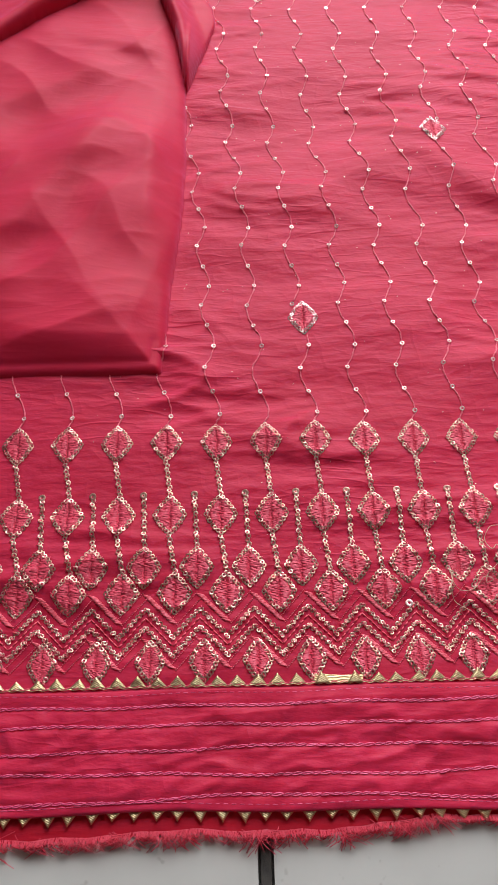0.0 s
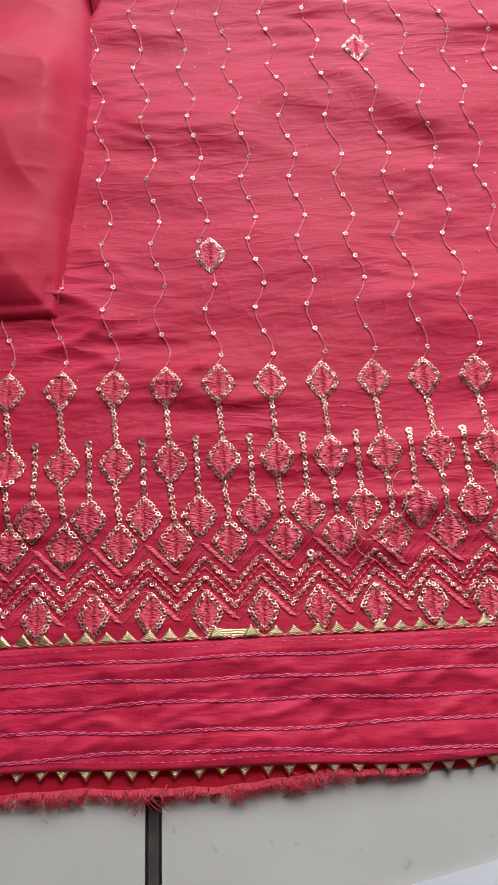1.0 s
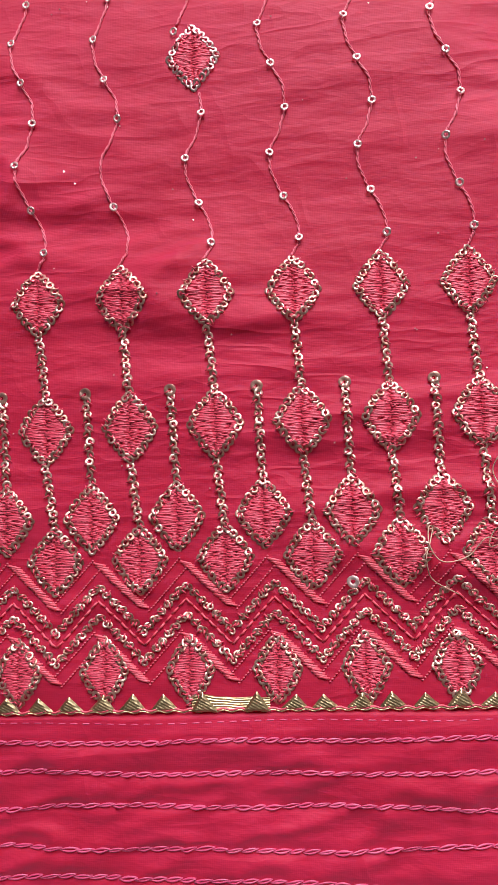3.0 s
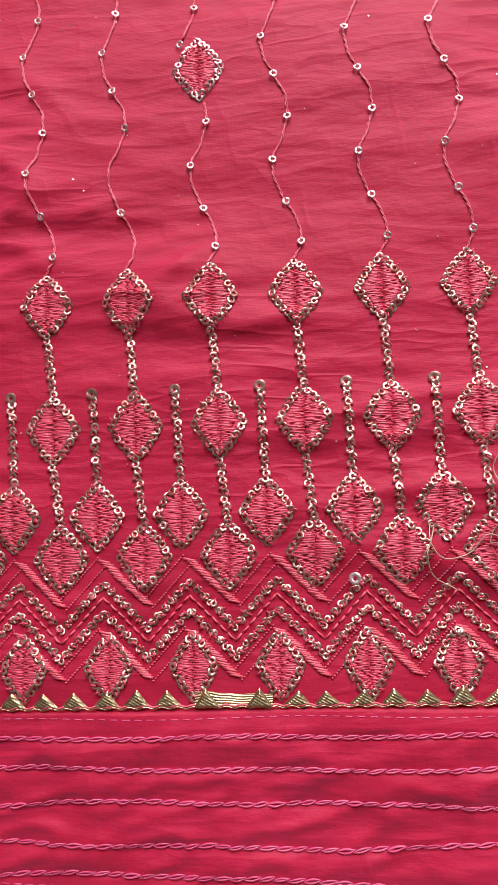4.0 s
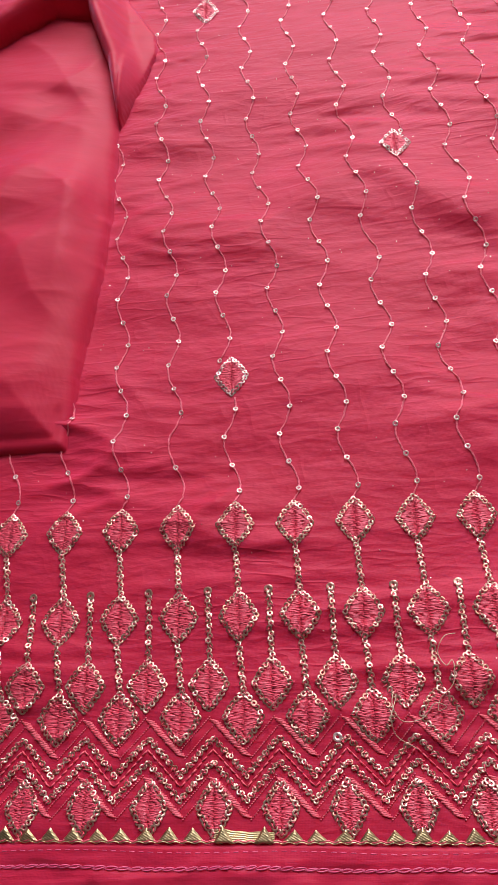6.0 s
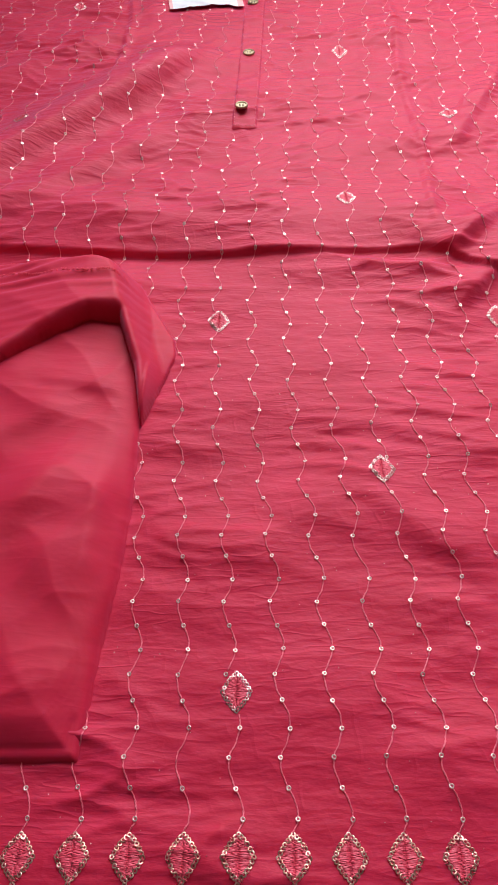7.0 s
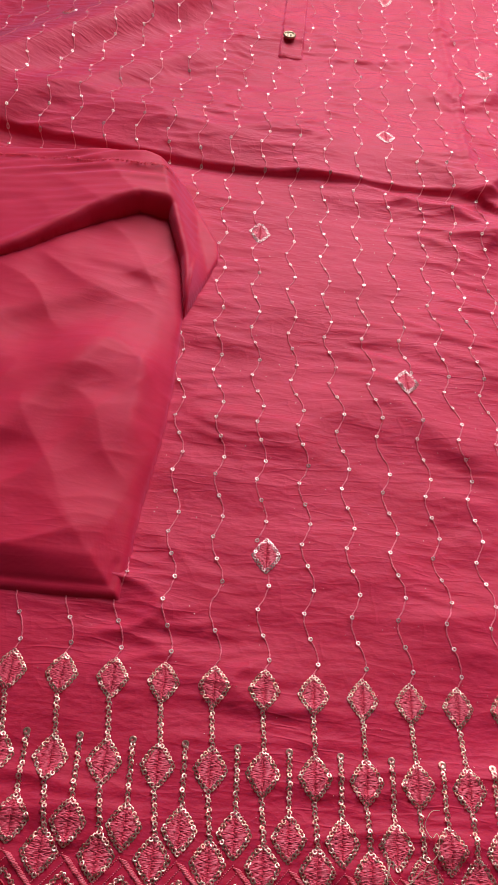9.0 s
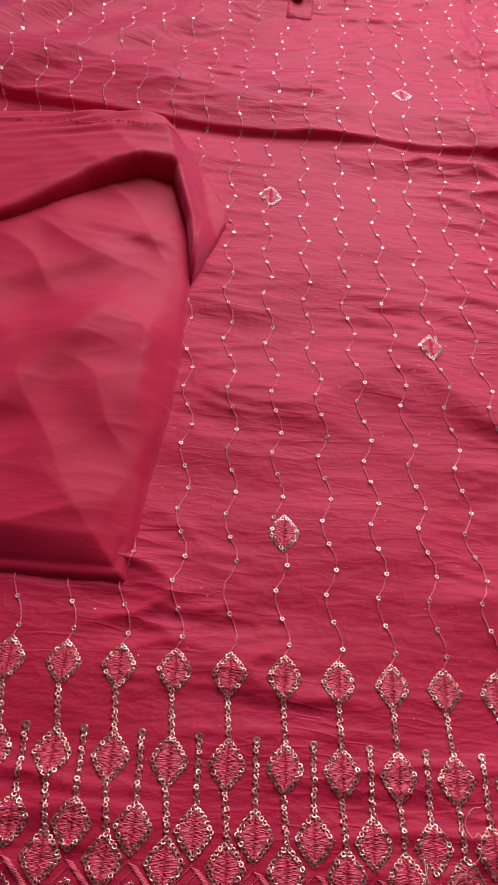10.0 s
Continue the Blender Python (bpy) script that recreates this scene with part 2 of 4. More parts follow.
def ridge(x, y, x0, y0, x1, y1, height, near, far, fade=0.04):
    """A long swell from one place to another, steeper on its near side than on its far side."""
    dx, dy = x1 - x0, y1 - y0
    length = math.hypot(dx, dy)
    s = ((x - x0) * dx + (y - y0) * dy) / length
    d = (-(x - x0) * dy + (y - y0) * dx) / length
    d = d + 0.004 * gnoise(s * 6, d * 4, 5)
    w = np.where(d < 0, near, far)
    return height * np.exp(-((d / w) ** 2)) * smooth(-fade, fade, s) * smooth(-fade, fade, length - s)


def fold_line(x):
    return 0.411 - 0.003 * np.sin(x * 9) - 0.030 * smooth(0.135, 0.20, x) + 0.012 * smooth(-0.08, -0.25, x)


def lie(x, y):
    """Height of the kurta's cloth over its mean plane."""
    x, y = np.asarray(x, float), np.asarray(y, float)
    yw = y + 0.012 * gnoise(x * 9, y * 7, 1) + 0.16 * x * gnoise(x * 2.5, y * 5, 9) + 0.10 * (x + 0.05) * gnoise(x * 5, y * 12, 15)
    calm = 1 - 0.6 * smooth(-0.108, -0.122, y)
    patch = 0.12 + 1.5 * np.clip(gnoise(x * 10, y * 13, 14) + 0.12, 0, 1)
    z = 0.0016 * gnoise(x * 8, yw * 20, 2)
    crease = 1 - np.abs(gnoise(x * 8, yw * 30, 3)) / 0.30
    z = z + 0.0034 * patch * np.clip(crease, 0, 1) ** 2.2
    crease = 1 - np.abs(gnoise(x * 13, yw * 58, 4)) / 0.30
    z = z + 0.0017 * patch * np.clip(crease, 0, 1) ** 2
    crease = 1 - np.abs(gnoise(x * 24 + y * 20, yw * 105, 16)) / 0.30
    z = z + 0.0009 * patch * np.clip(crease, 0, 1) ** 1.8
    z = z + 0.0048 * gnoise(x * 11 + y * 4, yw * 27, 31) * (0.4 + patch)
    z = z * calm * (1 - 0.4 * smooth(-0.06, -0.08, y))
    upper = smooth(0.44, 0.56, y)
    crease = 1 - np.abs(gnoise(x * 22 + y * 5, y * 48 + 2.0 * gnoise(x * 15, y * 15, 18), 17)) / 0.30
    z = z + upper * (0.0014 * np.clip(crease, 0, 1) ** 1.6 + 0.0018 * gnoise(x * 20, y * 36, 19))
    z = z + 0.0052 * gnoise(x * 7 + y * 3, y * 11 - x * 4, 6) * smooth(-0.03, 0.08, y)
    drag = ridge(x, y, -0.34, 0.400, -0.055, 0.733, 0.023, 0.022, 0.046)
    drag = drag + ridge(x, y, -0.27, 0.420, -0.07, 0.592, 0.009, 0.016, 0.030)
    z = z * (1 - 0.75 * np.clip(drag / 0.010, 0, 1)) + drag
    # the tuck across the middle
    u = y - fold_line(x)
    z = z + smooth(0.0, 0.0045, u) * (0.0046 + 0.0075 * np.exp(-(((u - 0.045) / 0.032) ** 2)) - 0.004 * smooth(0.07, 0.18, u))
    # slanting drag folds and the folds at the side
    z = z + ridge(x, y, -0.33, 0.66, -0.13, 0.80, 0.004, 0.013, 0.03)
    z = z + ridge(x, y, 0.188, 0.565, 0.26, 0.70, 0.005, 0.007, 0.016, 0.02)
    z = z + ridge(x, y, 0.155, 0.405, 0.215, 0.46, 0.007, 0.007, 0.014, 0.015)
    z = z + ridge(x, y, 0.155, 0.352, 0.22, 0.415, 0.006, 0.006, 0.014, 0.015)
    z = z + ridge(x, y, 0.02, 0.185, 0.14, 0.15, 0.0024, 0.012, 0.03) + ridge(x, y, 0.065, 0.205, 0.145, 0.128, 0.0034, 0.010, 0.024, 0.025)
    # seams of the bodice
    for sx, lean, lo in ((-0.140 , -0.03, 0.66), (0.152, 0.01, 0.43)):
        c = sx + lean * (y - 0.75) + 0.003 * np.sin(y * 25)
        d = x - c
        z = z + smooth(lo - 0.02, lo + 0.03, y) * (0.0022 * np.exp(-(((d - 0.005) / 0.005) ** 2)) - 0.0009 * np.exp(-((d / 0.0025) ** 2)))
    return z


DRIFT_Y = (-0.2, 0.0, 0.083, 0.122, 0.1625, 0.203, 0.241, 0.282, 0.321, 0.368, 0.506, 0.615, 0.74, 0.87, 1.05)
DRIFT_X = (0.0, 0.0, -0.0049, -0.0070, -0.0097, -0.0148, -0.0177, -0.0197, -0.0213, -0.0223, -0.0203, -0.0126, -0.005, 0.004, 0.014)
STEP_X = (0.025, 0.025, 0.0253, 0.0254, 0.0255, 0.0255, 0.0256, 0.0257, 0.0259, 0.0261, 0.0264, 0.0256, 0.0258, 0.026, 0.026)


def column(k, y):
    """x of the k-th embroidered column at y."""
    grid = np.linspace(-0.2, 1.05, 251)
    ker = np.hanning(9) / np.hanning(9).sum()
    d = np.convolve(np.pad(np.interp(grid, DRIFT_Y, DRIFT_X), 4, mode="edge"), ker, "valid")
    s = np.interp(grid, DRIFT_Y, STEP_X)
    return np.interp(y, grid, d) + k * np.interp(y, grid, s) - 0.0016 * max(0, k - 5)


# ---- the unseen room, added around the cloth ----
FLOOR_Z = -0.0035


def build_room():
    x0, x1, y0, y1, top = ROOM
    wx0, wx1, sill, head = WINDOW
    t = 0.14
    # Walls are added out of view: they block the sun and set the bounce.
    walls = (
        ("wall_south", [(x0 - t, y0 - t, FLOOR_Z, x1 + t, y0, top)]),
        ("wall_west", [(x0 - t, y0, FLOOR_Z, x0, y1, top)]),
        ("wall_east", [(x1, y0, FLOOR_Z, x1 + t, y1, top)]),
        ("wall_north", [(x0 - t, y1, FLOOR_Z, wx0, y1 + t, top), (wx1, y1, FLOOR_Z, x1 + t, y1 + t, top), (wx0, y1, FLOOR_Z, wx1, y1 + t, sill), (wx0, y1, head, wx1, y1 + t, top)]),
    )
    for name, boxes in walls:
        g = Geo()
        for b in boxes:
            c = [(b[i], b[j], b[k]) for i in (0, 3) for j in (1, 4) for k in (2, 5)]
            g.add(c, [(0, 1, 3, 2), (4, 6, 7, 5), (0, 4, 5, 1), (2, 3, 7, 6), (0, 2, 6, 4), (1, 5, 7, 3)])
        ob = mesh_object(name, g, MAT_WALL, smooth=False)
        tagged(ob, "unseen plain beige wall, added to shut in the light", "wall", kind="structure")
    # The ceiling is also added unseen; its white returns fill light to the cloth.
    ceiling = new("ceiling", box_mesh("ceiling", x0 - t, y0 - t, top, x1 + t, y1 + t, top + 0.1, MAT_CEILING))
    tagged(ceiling, "unseen plain white ceiling, added to bounce light down", "ceiling", kind="structure")
    # Unseen window, placed to suit light falling from the far side.
    win = empty("window_1", "unseen white window frame, assumed where the daylight enters", "window", kind="structure")
    f = 0.05
    ya, yb = y1 + 0.01, y1 + 0.06
    for b in ((wx0, ya, sill, wx0 + f, yb, head), (wx1 - f, ya, sill, wx1, yb, head), (wx0 + f, ya, sill, wx1 - f, yb, sill + f), (wx0 + f, ya, head - f, wx1 - f, yb, head)):
        o = new("window_frame", box_mesh("window_frame", *b, MAT_FRAME, 0.004))
        o.parent = win


build_room()


# ---- the kurta ----
kurta = empty("kurta", "coral pink embroidered cotton kurta spread on the tiles", "kurta")
HEM = -0.1660


def hem_y(x):
    return HEM - 0.0020 * smooth(-0.05, 0.07, x) + 0.0006 * np.sin(np.asarray(x) * 60) + 0.0012 * smooth(0.07, 0.12, x)


def raw_edge(x):
    """y of the back layer's raw edge."""
    return hem_y(x) - 0.0082 + 0.0050 * smooth(0.0, 0.05, x) - 0.0014 * smooth(-0.05, -0.12, x) + 0.0011 * gnoise(np.asarray(x) * 90, np.asarray(x) * 0, 3)


def sheet(xs, ys, fn):
    """A grid of quads; fn gives x, y, z for the grid's two parameters."""
    U, V = np.meshgrid(xs, ys)
    X, Y, Z = fn(U, V)
    nx, ny = len(xs), len(ys)
    i = np.arange(nx * ny).reshape(ny, nx)
    f = np.stack([i[:-1, :-1], i[:-1, 1:], i[1:, 1:], i[1:, :-1]], -1).reshape(-1, 4)
    g = Geo()
    g.add(np.stack([X, Y, Z], -1).reshape(-1, 3), f.tolist())
    return g


def build_panels():
    xs = np.arange(-0.350, 0.3501, 0.0022)
    ys = np.arange(-0.1190, 1.0801, 0.0016)
    g = sheet(xs, ys, lambda x, y: (x, y, lie(x, y)))
    mesh_object("front_panel", g, MAT_CLOTH, kurta, "thin coral pink cotton, lightly creased crosswise")
    # the hem band laps 0.9 mm over the panel, with rolled edges
    xs = np.arange(-0.350, 0.3501, 0.0020)
    vs = np.concatenate([np.linspace(0, 0.03, 5), np.linspace(0.05, 0.95, 42), np.linspace(0.97, 1, 5)])

    def band(u, v):
        top, low = -0.1172 + 0.0003 * np.sin(u * 70), hem_y(u)
        y = top + (low - top) * v
        roll = np.minimum(v, 1 - v) * 0.049
        z = lie(u, y) + 0.0012 * np.sqrt(np.clip(roll / 0.0012, 0, 1))
        z = z - 0.0016 * (v > 0.999)
        for s in STITCH:
            z = z - 0.00055 * np.exp(-(((y - stitch_y(s, u)) / 0.0012) ** 2))
        z = z + pillow(u, y)
        return u, y, z

    mesh_object("hem_band", sheet(xs, vs, band), MAT_BAND, kurta, "plain rose pink hem band, quilted with wavy stitching")
    # the back layer that shows under the hem
    xs = np.arange(-0.350, 0.3501, 0.0020)
    vs = np.linspace(0, 1, 14)

    def under(u, v):
        low = raw_edge(u)
        y = -0.150 + (low + 0.150) * v
        return u, y, -0.0016 - 0.0012 * v + 0.0003 * gnoise(u * 60, y * 60, 4)

    mesh_object("back_panel", sheet(xs, vs, under), MAT_UNDER, kurta, "deep pink back layer with a raw frayed edge")


STITCH = (-0.1245, -0.1325, -0.1418, -0.1515, -0.1608)


def stitch_y(s, x):
    k = (s + 0.1172) / (HEM + 0.1172)
    return s + 0.0013 * k * np.sin(np.asarray(x) * 26 + s * 300) - 0.0016 * smooth(-0.04, 0.06, x) * k + 0.0004 * np.sin(np.asarray(x) * 90 + s * 900)


def pillow(x, y):
    """Soft puffs between the stitch lines of the hem band."""
    v = np.clip((y + 0.1172) / (hem_y(x) + 0.1172), 0, 1)
    pucker = np.clip(1 - np.abs(gnoise(x * 60 - y * 70, y * 75 + x * 18, 24)) / 0.35, 0, 1) ** 1.5
    return (0.0008 * gnoise(x * 55 + y * 40, y * 95, 11) + 0.0013 * gnoise(x * 22 - y * 24, y * 46, 12) + 0.0011 * pucker) * np.minimum(1, np.minimum(v, 1 - v) * 5)


def band_height(x, y):
    return lie(x, y) + 0.0009 + pillow(x, y)


build_panels()


def build_stitching():
    """Wavy whipped stitches and straight machine seams along the band."""
    for n, s in enumerate(STITCH):
        g = Geo()
        x = -0.348
        while x < 0.345:
            length = 0.0036 + 0.0012 * random.random()
            t = np.linspace(0, 1, 7)
            px = x + t * length * 1.16
            tilt = random.uniform(0.5, 1.1)
            wide = random.uniform(0.00030, 0.00050)
            for sgn in (-1, 1):
                py = stitch_y(s, px) + (t - 0.5) * 0.0009 * tilt + sgn * wide * np.sin(np.pi * t)
                pz = 0.00015 + 0.00025 * np.sin(np.pi * t)
                tube(g, np.stack([px, py, pz], -1), 0.00012 + 0.00016 * np.sin(np.pi * np.clip(t, 0.05, 0.95)), 5, 0.7)
            x += length
        mesh_object("wavy_stitching", g, MAT_MAUVE, kurta, "raised wavy line of mauve pink stitches", drape=band_height)
    for base, wob in ((-0.1196, 0.0004), (HEM + 0.0034, 0.0003)):
        g = Geo()
        x = -0.348
        while x < 0.345:
            px = np.linspace(x, x + 0.0031, 4)
            py = (base + wob * np.sin(px * 80)) if base > -0.13 else hem_y(px) + 0.0034 + wob * np.sin(px * 50)
            tube(g, np.stack([px, py, np.array([0.0, 0.0003, 0.0003, 0.0])], -1), 0.00017, 5)
            x += 0.0034
        mesh_object("seam_stitching", g, MAT_MAUVE, kurta, drape=band_height)


build_stitching()


# ---- embroidery ----
def diamond(cx, cy, half_w, half_h, seed, pale=0.0, lean=0.0):
    """A satin-stitched diamond with a border of sequins, laid on the cloth."""
    rnd = random.Random(seed)
    g = Geo()
    pitch, iw, ih = 0.00044, half_w - 0.0012, half_h - 0.0014
    y = -ih
    while y < ih:
        w = iw * (1 - abs(y) / ih) ** 0.80
        mid = 0.0005 * rnd.uniform(-1, 1)
        for a, b in ((-w - 0.0004 * rnd.random(), mid - 0.00009), (mid + 0.00009, w + 0.0004 * rnd.random())):
            if b - a < 0.0006:
                continue
            if rnd.random() < 0.30 and b - a > 0.002:
                cut = a + (b - a) * rnd.uniform(0.35, 0.65)
                spans = ((a, cut - 0.0001), (cut + 0.0001, b))
            else:
                spans = ((a, b),)
            for p, q in spans:
                t = np.linspace(0, 1, 4)
                px = p + (q - p) * t
                py = y + 0.00025 * rnd.uniform(-1, 1) * (t - 0.5) * 2 + lean * px
                pz = np.array([0.0001, 0.00048, 0.00048, 0.0001]) + 0.00012 * rnd.random()
                tube(g, np.stack([cx + px, cy + py, pz], -1), 0.00031 + 0.00006 * rnd.random(), 4, 0.8)
        y += pitch * rnd.uniform(0.85, 1.15)
    fill = mesh_object("diamond_motif", g, MAT_THREAD, kurta, "pink satin-stitched diamond bordered with sequins", drape=lie)
    g = Geo()
    side = math.hypot(half_w, half_h)
    count = max(5, round(side / 0.00205))
    corner = [(0, half_h), (half_w, 0), (0, -half_h), (-half_w, 0)]
    for c in range(4):
        (xa, ya), (xb, yb) = corner[c], corner[(c + 1) % 4]
        for i in range(count):
            t = (i + rnd.uniform(-0.12, 0.12)) / count
            bulge = 1 + 0.13 * math.sin(math.pi * t)
            x, y = (xa + (xb - xa) * t) * bulge, (ya + (yb - ya) * t) * bulge
            slope_x = -0.20 * x / half_w + rnd.uniform(-0.40, 0.40)
            slope_y = -0.26 * y / half_h + rnd.uniform(-0.36, 0.36)
            sequin(g, cx + x * 0.90, cy + y * 0.91 + lean * x, 0.00045 + 0.00040 * rnd.random(), rnd.random(), slope_x, slope_y, 0.00121, 0.00050)
            # the stitch that holds it
            a = rnd.uniform(0, 6.28)
            tube(g_hold, [(cx + x * 0.90, cy + y * 0.91, 0.0007), (cx + x * 0.90 + 0.0011 * math.cos(a), cy + y * 0.91 + 0.0011 * math.sin(a), 0.0011), (cx + x * 0.90 + 0.0016 * math.cos(a), cy + y * 0.91 + 0.0016 * math.sin(a), 0.0007)], 0.00019, 4)
    mesh_object("sequin_border", g, MAT_SEQUIN_PALE if pale else MAT_SEQUIN, fill, drape=lie)


def chain(x0, y0, x1, y1, seed, end_ring=False):
    """A close run of sequins on thread between two motifs."""
    rnd = random.Random(seed)
    g = Geo()
    n = max(3, round(abs(y1 - y0) / 0.0019))
    for i in range(n + 1):
        t = i / n
        x = x0 + (x1 - x0) * t + (0.00026 if i % 2 else -0.00026) + 0.0001 * math.sin(i * 2.1 + seed)
        y = y0 + (y1 - y0) * t
        sequin(g, x, y, 0.00045 + 0.0002 * rnd.random(), rnd.random(), rnd.uniform(-0.45, 0.45), rnd.uniform(-0.40, 0.35), 0.00124, 0.00052)
        s = 1 if i % 2 else -1
        tube(g_hold, [(x, y, 0.0006), (x + s * 0.0007, y - 0.0006, 0.0010), (x + s * 0.0014, y - 0.0010, 0.0004)], 0.00019, 4)
    if end_ring:
        sequin(g, x0, y0, 0.0009, 0, 0.1, 0.1, 0.0018, 0.0006)
    mesh_object("sequin_chain", g, MAT_SEQUIN, kurta, "narrow chain of champagne sequins", drape=lie)


def zigzag_points(peak, amp, lo, hi):
    pts = []
    for k in range(lo, hi):
        pts.append((0.0042 + 0.0248 * k, peak - amp))
        pts.append((0.0162 + 0.0248 * k, peak))
    return pts


def zigzag_satin(peak, amp, seed):
    rnd = random.Random(seed)
    g, dots = Geo(), Geo()
    pts = zigzag_points(peak, amp, -13, 13)
    for (xa, ya), (xb, yb) in zip(pts, pts[1:]):
        down = yb < ya
        for i in range(19 if down else 0):
            t = (i + 0.5) / 19
            x, y = xa + (xb - xa) * t, ya + (yb - ya) * t
            ln, ang = 0.0017 + 0.0003 * rnd.random(), radians(-14)
            dx, dy = ln * math.cos(ang), ln * math.sin(ang)
            j = rnd.uniform(-0.00015, 0.00015)
            tube(g, [(x - dx, y - dy + j, 0.0001), (x - dx * 0.5, y - dy * 0.5 + j, 0.00042), (x + dx * 0.5, y + dy * 0.5 + j, 0.00042), (x + dx, y + dy + j, 0.0001)], 0.00034 + 0.00006 * rnd.random(), 4, 0.6)
        if not down:
            for side in (-1, 1):
                for i in range(19):
                    t = (i + 0.5) / 19
                    x = xa + (xb - xa) * t + side * 0.00115
                    y = ya + (yb - ya) * t - side * 0.00115
                    tube(dots, [(x - 0.0002, y, 0.0002), (x, y + 0.00005, 0.0005), (x + 0.0002, y + 0.0001, 0.0002)], 0.0002, 4)
    ob = mesh_object("stitch_dots", dots, MAT_VINE, kurta, "rows of tiny pink needle stitches", drape=lie)
    tagged(ob, kind="stuff")
    mesh_object("zigzag_stitching", g, MAT_THREAD_DEEP, kurta, "coral satin-stitched zigzag row", drape=lie)


def zigzag_sequins(peak, amp, seed):
    rnd = random.Random(seed)
    g = Geo()
    pts = zigzag_points(peak, amp, -13, 13)
    for (xa, ya), (xb, yb) in zip(pts, pts[1:]):
        n = 13
        for i in range(n):
            t = (i + rnd.uniform(-0.15, 0.15)) / n
            off = 0.0004 if i % 2 else -0.0004
            x, y = xa + (xb - xa) * t, ya + (yb - ya) * t + off
            sequin(g, x, y, 0.00035 + 0.0002 * rnd.random(), rnd.random(), rnd.uniform(-0.40, 0.40), rnd.uniform(-0.40, 0.30), 0.00102, 0.00042)
            a = rnd.uniform(0, 6.28)
            tube(g_hold, [(x, y, 0.0005), (x + 0.0008 * math.cos(a), y + 0.0008 * math.sin(a), 0.0009), (x + 0.0015 * math.cos(a), y + 0.0015 * math.sin(a), 0.0005)], 0.00022, 4)
    tagged(mesh_object("zigzag_trim", g, MAT_SEQUIN, kurta, "zigzag row of champagne sequins", drape=lie), kind="stuff")


def zigzag_running(peak, amp, seed):
    rnd = random.Random(seed)
    g = Geo()
    pts = zigzag_points(peak, amp, -13, 13)
    for (xa, ya), (xb, yb) in zip(pts, pts[1:]):
        for i in range(6):
            a, b = i / 6, (i + 0.85) / 6
            tube(g, [(xa + (xb - xa) * t, ya + (yb - ya) * t + rnd.uniform(-0.0001, 0.0001), z) for t, z in ((a, 0.0), (0.5 * (a + b), 0.0005), (b, 0.0))], 0.0003, 5)
    mesh_object("zigzag_stitching", g, MAT_THREAD_DEEP, kurta, "thin coral running-stitch zigzag", drape=lie)


g_hold = Geo()


def build_border():
    seed = 1
    for k in range(-13, 14):
        u, v, x3 = 0.025 * k - 0.0005 * max(0, k - 2), 0.0247 * k + 0.0013, 0.0030 + 0.0243 * k
        w = 0.0142 + 0.0246 * k
        diamond(u, -0.0002, 0.0078, 0.0100, seed)
        diamond(v, -0.0379, 0.0080, 0.0103, seed + 1)
        diamond(x3, -0.0755, 0.0079, 0.0096, seed + 2)
        diamond(w, -0.0636, 0.0078, 0.0098, seed + 3)
        diamond(0.0164 + 0.0242 * k, -0.1060, 0.0065, 0.0094, seed + 4)
        chain(u, -0.0108, v, -0.0272, seed + 5)
        chain(v, -0.0489, x3, -0.0655, seed + 6)
        chain(0.0135 + 0.0248 * k, -0.0277, w, -0.0530, seed + 7, True)
        seed += 10
    amp = 0.0127
    zigzag_satin(-0.0762, amp, 1001)
    zigzag_sequins(-0.0826, amp, 1002)
    zigzag_running(-0.0866, amp, 1003)
    zigzag_sequins(-0.0908, amp, 1004)
    zigzag_satin(-0.0962, amp, 1005)


build_border()

FIRST, GAP, PERIOD = 0.0150, 0.0133, 0.2671
SWAY = (0.0028, 0.0, -0.0027)
MOTIFS = {}
for k in range(-16, 17, 4):
    base = 0.0728 if k % 8 == 0 else 0.2060
    MOTIFS[k] = [base + PERIOD * n for n in range(4) if base + PERIOD * n < 0.98 and not (k == -4 and n == 1)]


def in_placket(x, y):
    return y > 0.585 and -0.016 < x - 0.038 * (y - 0.59) < 0.012


RING_MESH = None


